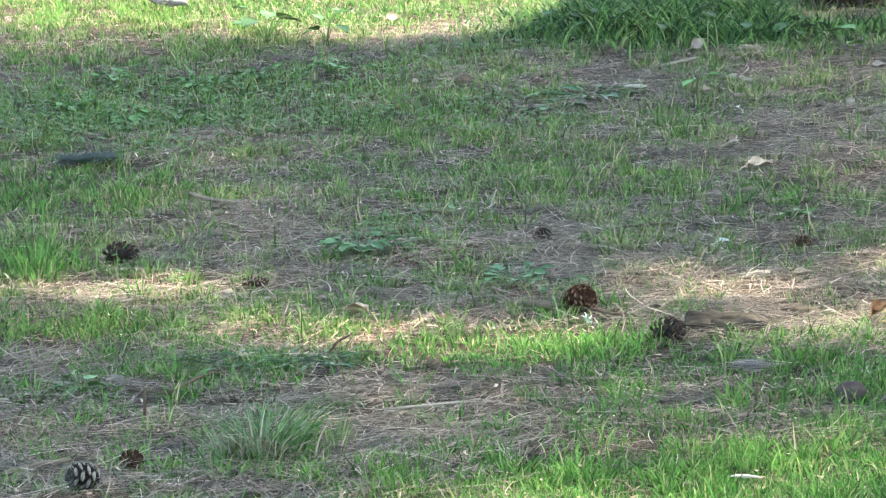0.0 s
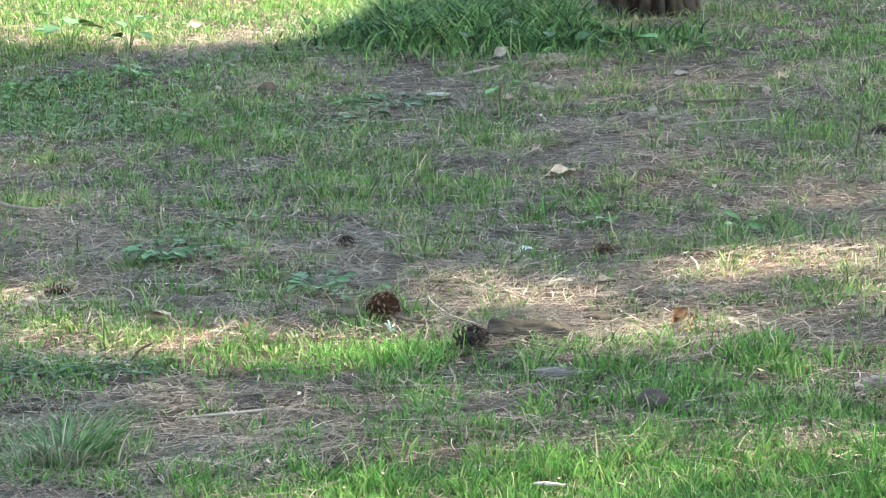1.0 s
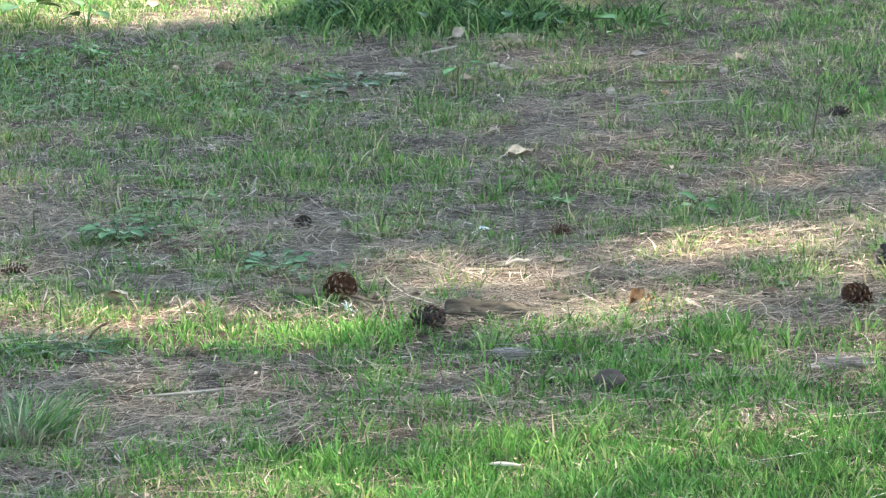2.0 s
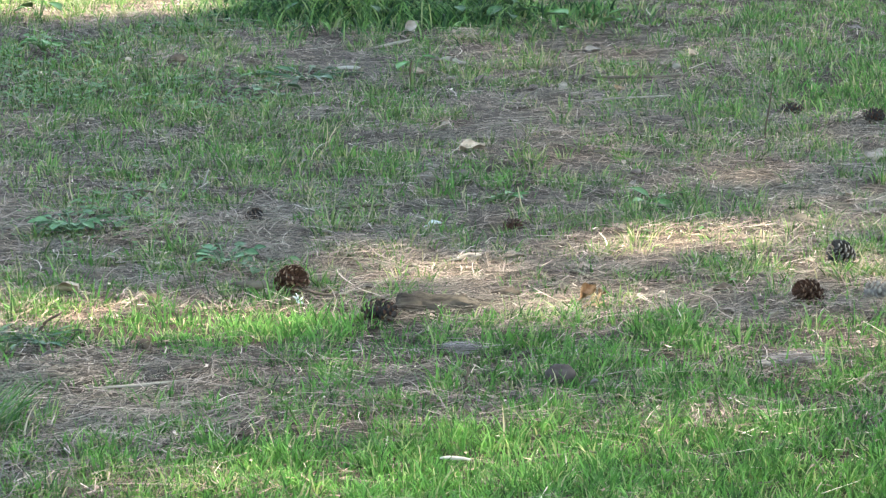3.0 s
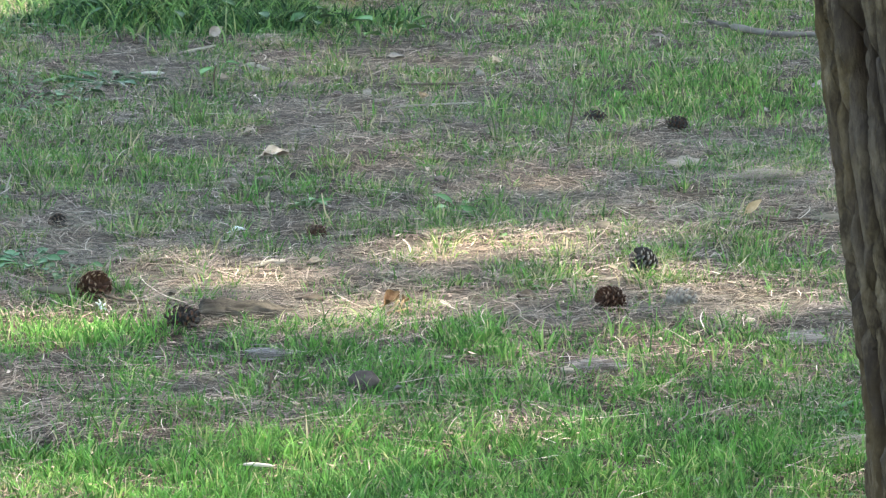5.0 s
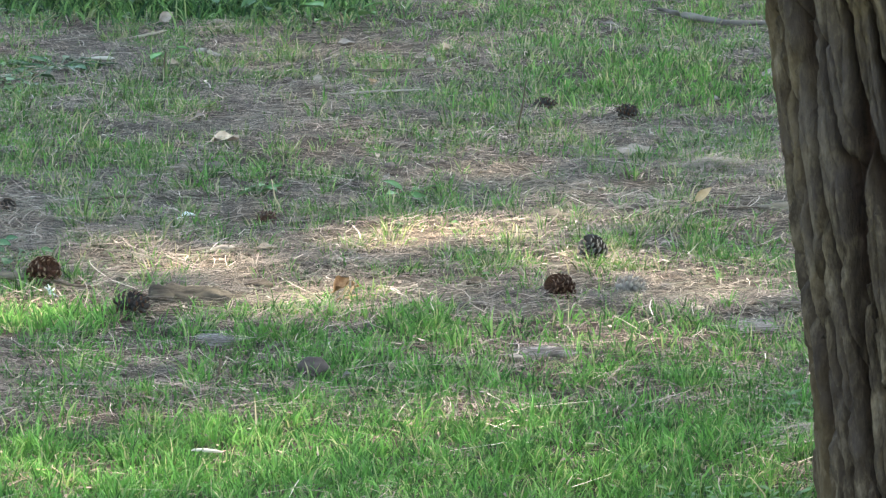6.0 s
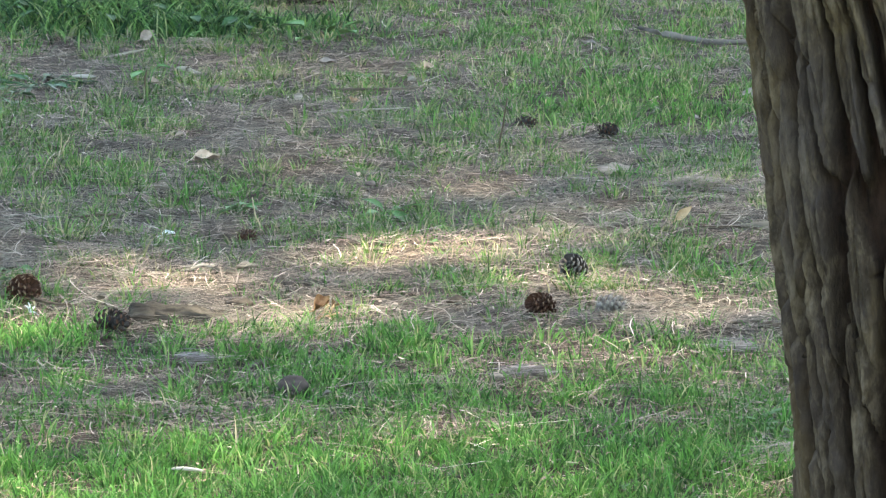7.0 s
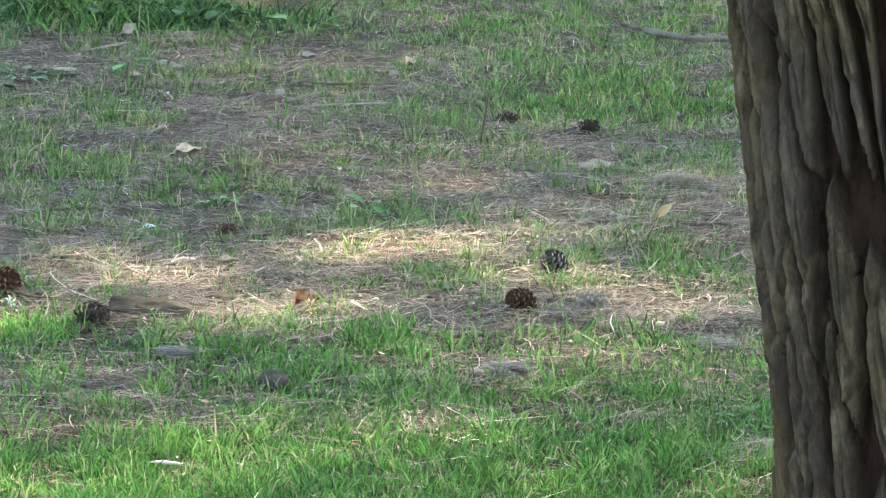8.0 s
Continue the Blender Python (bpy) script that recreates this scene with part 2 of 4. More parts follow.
def ellipse_field(x, y, spots, soft=1.0):
    """1 inside the spots, falling to 0 outside."""
    f = np.zeros(len(x))
    for cx, cy, rx, ry, *amount in spots:
        d = ((x - cx) / rx) ** 2 + ((y - cy) / ry) ** 2
        f = np.maximum(f, np.exp(-soft * np.maximum(d - 0.45, 0)) * (amount[0] if amount else 1.0))
    return f


def lumps(x, y, scale, seed):
    """Smooth random field in 0..1, bilinear from a random lattice, in two octaves."""
    out = np.zeros(len(x))
    for amp, sc, k in ((0.65, scale, 0), (0.35, scale * 2.3, 1)):
        g = np.random.default_rng(seed + k).random((64, 64))
        u, v = (x * sc) % 63, (y * sc) % 63
        i, j = u.astype(int), v.astype(int)
        a, b = u - i, v - j
        a, b = a * a * (3 - 2 * a), b * b * (3 - 2 * b)
        out += amp * ((1 - a) * (1 - b) * g[j, i] + a * (1 - b) * g[j, (i + 1) % 63] + (1 - a) * b * g[(j + 1) % 63, i] + a * b * g[(j + 1) % 63, (i + 1) % 63])
    return out


# ---- the plan of the turf ----
# places: x, y, half-width, half-depth, how much
LUSH = [(0.85, 5.7, 0.5, 0.26, 0.6), (-0.45, 10.05, 0.9, 0.45, 1.0), (-0.75, 9.3, 0.35, 0.22, 0.6), (-0.62, 8.6, 0.42, 0.42, 0.65), (-0.25, 8.75, 0.25, 0.3, 0.5), (-0.72, 7.6, 0.24, 0.34, 0.75),
        (-0.74, 6.95, 0.12, 0.16, 0.9), (-0.6, 6.36, 0.22, 0.13, 0.5), (-0.28, 6.33, 0.14, 0.13, 0.25), (0.1, 6.12, 0.24, 0.14, 1.3), (0.26, 7.55, 0.2, 0.26, 0.5),
        (0.02, 8.3, 0.2, 0.4, 0.5), (0.57, 8.2, 0.1, 0.2, 0.5), (0.68, 7.38, 0.1, 0.22, 0.5), (0.97, 7.06, 0.15, 0.12, 0.4),
        (1.62, 8.25, 0.28, 0.32, 1.0), (1.65, 9.3, 0.5, 0.5, 0.45), (1.47, 6.6, 0.12, 0.28, 0.55), (0.62, 5.97, 0.4, 0.09, 0.7), (1.1, 6.0, 0.3, 0.11, 0.7),
        (1.12, 5.72, 0.28, 0.16, 0.5), (0.45, 5.33, 0.4, 0.17, 1.2), (1.0, 5.3, 0.4, 0.2, 1.25), (0.6, 5.05, 0.9, 0.17, 1.3), (-0.12, 7.62, 0.2, 0.25, 0.4)]
BARE = [(0.95, 6.79, 0.3, 0.1), (0.6, 6.26, 0.36, 0.08), (0.55, 6.52, 0.33, 0.17), (0.75, 6.68, 0.34, 0.13), (0.95, 6.38, 0.2, 0.1, 0.8), (-0.15, 5.78, 0.42, 0.24), (-0.55, 5.62, 0.24, 0.3), (-0.6, 6.67, 0.22, 0.07),
        (-0.35, 7.2, 0.16, 0.2, 0.8), (0.3, 5.68, 0.28, 0.14, 0.6), (0.8, 8.0, 0.2, 0.34), (0.5, 8.75, 0.3, 0.2), (1.02, 8.62, 0.22, 0.3, 0.8), (1.38, 7.35, 0.24, 0.3),
        (1.4, 6.12, 0.1, 0.12), (1.22, 9.5, 0.2, 0.25), (0.3, 6.52, 0.15, 0.1, 0.7), (1.0, 5.86, 0.1, 0.06)]
LEAFY_TURF = [(-0.68, 8.43, 0.35, 0.45), (-0.45, 8.8, 0.3, 0.3), (0.5, 9.3, 0.4, 0.3), (-0.1, 6.9, 0.12, 0.2), (-0.3, 8.5, 0.3, 0.4), (0.1, 8.3, 0.2, 0.3)]
TALL = [(1.0, 9.28, 0.17, 0.14), (0.48, 9.52, 0.36, 0.36), (0.80, 9.36, 0.26, 0.27)]
# ground spots to be sunlit; the unseen crowns are opened to suit them
SUNNY = [(-0.65, 7.6, 0.45, 0.8, 0.26), (0.58, 6.25, 0.34, 0.11, 0.8), (-0.7, 9.95, 0.75, 0.42, 1.0), (0.08, 9.95, 0.40, 0.36, 1.0), (1.7, 10.15, 0.3, 0.15, 0.8), (-0.75, 10.35, 1.35, 0.72, 1.0), (-0.18, 10.04, 0.88, 0.85, 1.0), (-0.85, 9.50, 0.40, 0.25, 0.6), (-0.38, 9.70, 0.42, 0.24, 0.85), (-0.6, 6.69, 0.36, 0.14, 0.95), (-0.45, 6.4, 0.4, 0.16, 0.6), (-0.22, 6.3, 0.3, 0.13, 0.85), (-0.3, 5.75, 0.45, 0.3, 0.22), (0.03, 6.21, 0.42, 0.16, 0.95), (0.44, 6.52, 0.27, 0.18, 0.75),
         (0.95, 6.75, 0.30, 0.13, 0.95), (1.18, 6.86, 0.16, 0.10, 0.75), (1.2, 6.48, 0.24, 0.14, 0.6), (0.75, 6.33, 0.31, 0.12, 0.7), (0.2, 5.22, 0.4, 0.17, 0.75), (0.7, 5.35, 0.8, 0.34, 0.46), (1.08, 5.88, 0.42, 0.30, 0.50), (1.36, 5.8, 0.25, 0.3, 0.35), (0.75, 6.1, 0.3, 0.12, 0.6), (1.28, 6.28, 0.26, 0.28, 0.35),
         (1.52, 6.72, 0.09, 0.14, 0.5), (2.13, 10.05, 0.45, 0.16, 1.0)]


def scatter(n):
    """Random places over the ground that the lens takes in, denser towards it."""
    y = 4.9 + 6.3 * rng.random(n) ** 1.15
    left, right = -0.128 * y - 0.12, 0.285 * y + 0.1
    return left + (right - left) * rng.random(n), y


# ---- ground ----
def axis(fine, reach):
    out = [0.06]
    while sum(out) < reach:
        out.append(out[-1] * 1.35)
    steps = np.cumsum(out)
    return np.concatenate([fine[0] - steps[::-1], fine, fine[-1] + steps])


gx, gy = axis(XS, 400), axis(YS, 400)
gv = []
for y in gy:
    for x in gx:
        gv.append((x - 0.5, y - 7.0, height(x, y)))
nx = len(gx)
gf = [(j * nx + i, j * nx + i + 1, (j + 1) * nx + i + 1, (j + 1) * nx + i) for j in range(len(gy) - 1) for i in range(nx - 1)]
ground = new("ground", mesh_of("ground", gv, gf, [M_SOIL], True))
ground.location = (0.5, 7.0, 0)
tagged(ground, "brown forest soil under sparse grass and pine litter", "ground", kind="structure")

# ---- dry needles and straw ----
x, y = scatter(390000)
lush = ellipse_field(x, y, LUSH)
heap = lumps(x, y, 6.0, 21)
keep = rng.random(len(x)) < (1.0 - 0.72 * lush) * np.clip(0.45 + heap, 0, 1)
x, y, heap = x[keep], y[keep], heap[keep]
n = len(x)
base = np.stack([x, y, ground_z(x, y) + 0.001 + rng.random(n) ** 2 * (0.007 + 0.030 * np.clip(heap - 0.35, 0, 1))], 1)
whirl = (lumps(x, y, 3.0, 5) - 0.5) * 3.0
long_ = rng.uniform(0.010, 0.065, n)
me = ribbons("pine_needle_litter", base, whirl + rng.normal(0.0, 1.0, n), rng.normal(0, 0.45, n), long_,
             rng.uniform(0.0009, 0.0021, n), 2, M_NEEDLE, 1.2, True, False)
litter = tagged(new("pine_needle_litter", me), "dry brown pine needles and straw strewn over the soil", "pine needles", kind="stuff")

# crumbs of bark, scales and broken leaves
x, y = scatter(22000)
keep = rng.random(len(x)) < 1.0 - 0.6 * ellipse_field(x, y, LUSH)
x, y = x[keep], y[keep]
n = len(x)
base = np.stack([x, y, ground_z(x, y) + rng.uniform(0.003, 0.014, n)], 1)
me = ribbons("litter_crumbs", base, rng.uniform(0, 6.28, n), rng.normal(0, 0.5, n), rng.uniform(0.006, 0.026, n), rng.uniform(0.0025, 0.007, n), 3, M_NEEDLE, 1.2, True, True)
x, y = scatter(115000)
keep = rng.random(len(x)) < (1.0 - np.clip(1.3 * ellipse_field(x, y, LUSH), 0, 0.94)) * np.clip(lumps(x, y, 5.0, 27) * 1.3, 0, 1)
x, y = x[keep], y[keep]
n = len(x)
base = np.stack([x, y, ground_z(x, y) + rng.random(n) ** 2 * 0.02], 1)
straw_me = ribbons("dry_straw", base, (lumps(x, y, 3.0, 5) - 0.5) * 3.0 + rng.normal(0, 0.9, n), rng.normal(0, 0.15, n), rng.uniform(0.04, 0.15, n),
                   rng.uniform(0.0010, 0.0020, n), 3, M_STRAW, 1.3, True, False)
straw = tagged(new("dry_straw", straw_me), "curled dead grass stalks lying loose over the needles", "straw", kind="stuff")
crumbs = tagged(new("litter_crumbs", me), "crumbs of bark, cone scales and broken dead leaves", "litter", kind="stuff")

# ---- grass ----
def turf_density(x, y):
    lush, bare = ellipse_field(x, y, LUSH, 1.4), ellipse_field(x, y, BARE, 1.2)
    clump, fine = lumps(x, y, 4.0, 11), lumps(x, y, 15.0, 15)
    rough_ = np.clip((clump - 0.22) * 2.4, 0.2, 1.25) * np.clip((fine - 0.42) * 8.0, 0.08, 1.9)
    d = (0.66 + 0.30 * np.clip((y - 7.2) / 1.2, 0, 1)) * (1 - 0.75 * bare + 0.2 * bare * (y > 7.2)) * rough_ + 0.85 * lush * (1 - 0.7 * bare) * (0.4 + 0.6 * rough_)
    return np.clip(d, 0.006, 1), lush


# tufts: blades that spring from one root and fall outwards
x, y = scatter(50000)
dens, lush = turf_density(x, y)
keep = rng.random(len(x)) < dens
x, y, lush = x[keep], y[keep], lush[keep]
blades = rng.integers(3, 24, len(x))
size = rng.lognormal(0, 0.30, len(x)) * (0.0225 + 0.0005 * lush)
ox, oy, size, lush = (np.repeat(a, blades) for a in (x, y, size, lush))
n = len(ox)
dx, dy = rng.normal(0, 0.012, n), rng.normal(0, 0.012, n)
base = np.stack([ox + dx, oy + dy, ground_z(ox + dx, oy + dy) - 0.003], 1)
head_ = np.arctan2(dy, dx) + rng.normal(0, 0.5, n)
lean_, long_, wide_ = np.clip(rng.normal(0.6, 0.25, n), 0.05, 0.98), size * rng.uniform(0.5, 1.4, n), rng.uniform(0.0019, 0.0045, n)
# further out, under the trees, the blades grow thin and olive between the green ones
thin = rng.random(n) < 0.68 * np.clip((oy - 6.05) / 0.6, 0.12, 1) * (1 - 0.45 * np.clip(lush, 0, 1))
for name, pick, mat, label in (("grass", ~thin, M_GRASS, "short sparse green grass growing in uneven tufts"),
                               ("thin_grass", thin, M_GRASS_DULL, "thin olive and half-dry grass blades between the tufts")):
    me = ribbons(name, base[pick], head_[pick], lean_[pick], long_[pick], wide_[pick], 3, mat, 0.9)
    tagged(new(name, me), label, "grass", kind="stuff")

# ---- small clover-like ground leaves ----
x, y = scatter(70000)
dens, lush = turf_density(x, y)
patchy = 0.65 * lumps(x, y, 2.2, 33) + 0.5 * ellipse_field(x, y, LEAFY_TURF)
keep = rng.random(len(x)) < (0.1 + dens) * np.clip((patchy - 0.45) * 4, 0, 1)
x, y = x[keep], y[keep]
n = len(x)
cv, cf = [], []
for px_, py_, h_, r_, a_, t_ in zip(x, y, rng.uniform(0.006, 0.028, n), rng.uniform(0.004, 0.009, n), rng.uniform(0, 6.28, n), rng.uniform(-0.5, 0.5, n)):
    o, z_ = len(cv), gz(px_, py_) + h_
    for k in range(6):
        c_, s_ = math.cos(a_ + k * 1.047), math.sin(a_ + k * 1.047)
        cv.append((px_ + r_ * c_, py_ + r_ * s_, z_ + r_ * (t_ * c_ + 0.15 * math.cos(2 * k))))
    cf.append(tuple(range(o, o + 6)))
clover = tagged(new("clover", mesh_of("clover", cv, cf, [M_CLOVER])), "low clover-like leaves spread through the grass", "clover", kind="stuff")

# ---- tall grass at the far trunk ----
x, y = rng.normal(0.62, 0.32, 13000), rng.normal(9.47, 0.27, 13000)
keep = (rng.random(13000) < ellipse_field(x, y, TALL, 1.6)) & (y < 10.3) & ((x < 0.90) | (y < 9.42)) & (np.hypot(x - 1.06, y - 9.85) > 0.15)
x, y = x[keep], y[keep]
n = len(x)
base = np.stack([x, y, ground_z(x, y) - 0.003], 1)
rise = np.where(x > 0.84, 0.55, 1.0) * np.where(y < 9.28, 0.7, 1.0) * np.clip((x - 0.10) / 0.3, 0.4, 1.0) * (0.5 + 1.0 * lumps(x, y, 9.0, 41))
me = ribbons("tall_grass", base, rng.uniform(0, 2 * np.pi, n), rng.uniform(0.55, 1.0, n), rng.uniform(0.03, 0.14, n) * rise, rng.uniform(0.003, 0.009, n), 6, M_TALL, 1.25)
tall_grass = tagged(new("tall_grass", me), "rank deep green grass crowding round the tree foot", "grass", kind="stuff")


# ---- trees ----
def plates(u, z, wide, tall, seed):
    """Distance from the nearest crack, in metres, for places u (round the stem) and z of unrolled bark broken into plates wide x tall."""
    a, c = u / wide, z / tall
    ia, ic = np.floor(a).astype(int), np.floor(c).astype(int)
    best = np.full(a.shape, 9.0)
    second = np.full(a.shape, 9.0)
    bp, sp = np.zeros((*a.shape, 2)), np.zeros((*a.shape, 2))
    table = np.random.default_rng(seed).random((61, 53, 2))
    for da in (-2, -1, 0, 1, 2):
        for dc in (-2, -1, 0, 1, 2):
            jit = table[(ia + da) % 61, (ic + dc) % 53]
            p = np.stack([ia + da + 0.5 + 0.85 * (jit[..., 0] - 0.5), ic + dc + 0.5 * ((ia + da) % 2) + 0.9 * jit[..., 1]], -1)
            d = np.hypot(p[..., 0] - a, p[..., 1] - c)
            nearer = d < best
            mid = ~nearer & (d < second)
            sp = np.where(nearer[..., None], bp, np.where(mid[..., None], p, sp))
            second = np.where(nearer, best, np.where(mid, d, second))
            bp = np.where(nearer[..., None], p, bp)
            best = np.where(nearer, d, best)
    gap = np.maximum(np.hypot(sp[..., 0] - bp[..., 0], sp[..., 1] - bp[..., 1]), 0.05)
    return (second ** 2 - best ** 2) / (2 * gap) * wide


def bark_mesh(name, radius, lean, heights, cols, flare, plate, depth, seed):
    """A leaning trunk whose bark is broken into long plates between deep furrows."""
    rows = len(heights)
    z, a = np.meshgrid(np.asarray(heights), np.concatenate([np.linspace(0.9, 1.9, cols * 3 // 4, endpoint=False), np.linspace(1.9, 2.9, cols - cols * 3 // 4, endpoint=False)]) * np.pi, indexing="ij")
    u = (a + 10) * radius
    flat = lambda f, s, k: (lumps((u * f).ravel() + 7, (z * s).ravel() + 7, 1.0, seed * 10 + k) - 0.5).reshape(u.shape)
    # the plates drift and fork as they climb
    uu = u + 0.03 * flat(5, 2.8, 1) + 0.007 * flat(25, 7, 2) + 0.006 * flat(80, 14, 3) + 0.035 * z
    zz = z + 0.02 * flat(14, 4, 4)
    uu = uu + 0.022 * flat(7, 1.8, 11) + 0.010 * flat(40, 6, 12)
    gape = np.clip(0.0034 + 0.011 * flat(20, 2.4, 10), 0.0006, 0.0080)
    furrow = np.clip((plates(uu, zz, plate, plate * 13.0, seed) - gape) / 0.0036, 0, 1) ** 0.7
    crack = np.clip((plates(uu, zz, plate * 0.5, plate * 5.0, seed + 3) - 0.0003) / 0.0022, 0, 1) ** 0.6
    ridge = furrow * (0.78 + 0.22 * crack)
    flake = np.clip(plates(uu, zz, plate * 0.4, plate * 3.0, seed + 1) / 0.002, 0, 1)
    rad = radius * (1 - 0.035 * z) * (1 + flare * np.exp(-np.maximum(z, 0) / 0.18))
    rr = (rad + depth * (ridge - 0.8) + 0.010 * flat(34, 4, 14) * ridge + 0.004 * (flake - 0.8) * ridge
          + 0.007 * flat(9, 2, 6) + 0.005 * flat(110, 7, 7) * ridge + 0.003 * flat(200, 40, 8))
    x = np.cos(a) * rr + lean[0] * z + 0.012 * np.sin(z * 2.3 + seed)
    y = np.sin(a) * rr + lean[1] * z
    verts = np.stack([x, y, z], -1).reshape(-1, 3)
    faces = [(r * cols + c, r * cols + (c + 1) % cols, (r + 1) * cols + (c + 1) % cols, (r + 1) * cols + c) for r in range(rows - 1) for c in range(cols)]
    me = mesh_of(name, verts.tolist(), faces, [M_BARK], True)
    # 1 down in the furrows: weight of inner bark colour with painted shade
    me.attributes.new("inner_bark_shade", "FLOAT", "POINT").data.foreach_set("value", np.clip(1.22 - 1.4 * ridge, 0, 1).astype(np.float32).ravel())
    return me


def tube(points, radii, sides=7):
    """A bent tapering rod as vertices and faces."""
    verts, faces = [], []
    pts = [Vector(p) for p in points]
    for i, (p, r) in enumerate(zip(pts, radii)):
        way = (pts[min(i + 1, len(pts) - 1)] - pts[max(i - 1, 0)]).normalized()
        u = way.orthogonal().normalized()
        v = way.cross(u)
        for k in range(sides):
            a = 2 * math.pi * k / sides
            verts.append(p + (u * math.cos(a) + v * math.sin(a)) * r)
    for i in range(len(pts) - 1):
        for k in range(sides):
            faces.append((i * sides + k, i * sides + (k + 1) % sides, (i + 1) * sides + (k + 1) % sides, (i + 1) * sides + k))
    faces.append(tuple(range(sides))[::-1])
    faces.append(tuple(range((len(pts) - 1) * sides, len(pts) * sides)))
    return verts, faces


def pine_tree(name, x, y, radius, lean, label, seed, crown_h, crown_r, needles, rows, cols, plate, depth):
    """An umbrella pine: furrowed stem, limbs, and an unseen flat wide crown of needle tufts, with gaps cut for the sun
    patches.
    """
    tree = tagged(new(name), label, "tree")
    z0 = gz(x, y)
    tree.location = (x, y, z0)
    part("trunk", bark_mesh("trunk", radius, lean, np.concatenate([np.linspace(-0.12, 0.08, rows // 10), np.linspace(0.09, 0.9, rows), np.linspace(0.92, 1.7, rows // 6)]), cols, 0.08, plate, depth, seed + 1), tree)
    r = random.Random(seed)
    top = Vector((lean[0] * crown_h * 0.8, lean[1] * crown_h * 0.8, crown_h))
    stem = [Vector((lean[0] * z * (1 - 0.02 * z), lean[1] * z, z)) for z in np.linspace(1.66, crown_h, 9)]
    rad17 = radius * (1 - 0.035 * 1.66)
    part("upper_trunk", mesh_of("upper_trunk", *tube(stem, np.linspace(rad17, 0.05, 9), 18), [M_BARK], True), tree)
    tips = []
    for k in range(13):
        a = k * 2.399 + seed
        h0 = crown_h * r.uniform(0.62, 0.9)
        reach = crown_r * r.uniform(0.5, 0.95)
        foot = Vector((lean[0] * h0, lean[1] * h0, h0))
        tip = Vector((foot.x + reach * math.cos(a), foot.y + reach * math.sin(a), crown_h + r.uniform(-0.5, 0.5)))
        midp = foot.lerp(tip, 0.5) + Vector((0, 0, -0.35))
        part("limb", mesh_of("limb", *tube([foot, midp, tip], [0.045, 0.03, 0.012], 8), [M_BARK], True), tree)
        tips.append(tip)
    g = np.random.default_rng(seed)
    nt_ = needles // 6
    order = g.permutation(nt_)
    ang, rr = order * 2.39996 + g.normal(0, 0.02, nt_), crown_r * np.sqrt((order + g.random(nt_)) / nt_)
    tz = crown_h + g.uniform(-0.7, 0.9, nt_) * (1.1 - 0.6 * rr / crown_r)
    tuft = np.stack([rr * np.cos(ang) + top.x, rr * np.sin(ang) + top.y, tz], 1)
    p = np.repeat(tuft, 6, 0) + g.normal(0, 0.12, (nt_ * 6, 3))
    # needles dropped along the sun's way so that the SUNNY spots get light
    q = p + np.array([x, y, z0])
    down = q[:, 2] / SUN_WAY.z
    fx, fy = q[:, 0] - SUN_WAY.x * down, q[:, 1] - SUN_WAY.y * down
    lit = ellipse_field(fx, fy, SUNNY, 3.0)
    p = p[g.random(len(p)) > np.minimum(lit * 1.05, 1)]
    m = len(p)
    d = g.normal(0, 1, (m, 3))
    d /= np.linalg.norm(d, axis=1)[:, None]
    s = np.cross(d, g.normal(0, 1, (m, 3)))
    s /= np.linalg.norm(s, axis=1)[:, None]
    ln, wd = g.uniform(0.09, 0.17, m)[:, None], g.uniform(0.005, 0.010, m)[:, None]
    v = np.stack([p - d * ln - s * wd, p - d * ln + s * wd, p + d * ln + s * wd, p + d * ln - s * wd], 1).reshape(-1, 3)
    me = bpy.data.meshes.new("crown")
    me.vertices.add(4 * m)
    me.vertices.foreach_set("co", v.reshape(-1).astype(np.float32))
    me.loops.add(4 * m)
    me.loops.foreach_set("vertex_index", np.arange(4 * m, dtype=np.int32))
    me.polygons.add(m)
    me.polygons.foreach_set("loop_start", np.arange(m, dtype=np.int32) * 4)
    me.polygons.foreach_set("loop_total", np.full(m, 4, dtype=np.int32))
    me.update(calc_edges=True)
    me.materials.append(M_CROWN)
    part("crown", me, tree)
    return tree


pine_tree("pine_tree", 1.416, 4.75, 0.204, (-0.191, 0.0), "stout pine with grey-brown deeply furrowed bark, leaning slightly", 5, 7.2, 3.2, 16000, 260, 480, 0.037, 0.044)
pine_tree("pine_tree", 1.06, 9.85, 0.12, (0.02, 0.0), "dark pine trunk rising from a thicket of tall grass", 11, 7.6, 3.2, 16000, 120, 140, 0.04, 0.022)
# out-of-view pine, added so that its crown shades the ground
pine_tree("pine_tree", 5.4, 9.6, 0.17, (-0.02, 0.03), "unseen tall pine with a broad dark crown, added to shade the ground", 17, 7.4, 4.8, 98000, 60, 70, 0.04, 0.02)


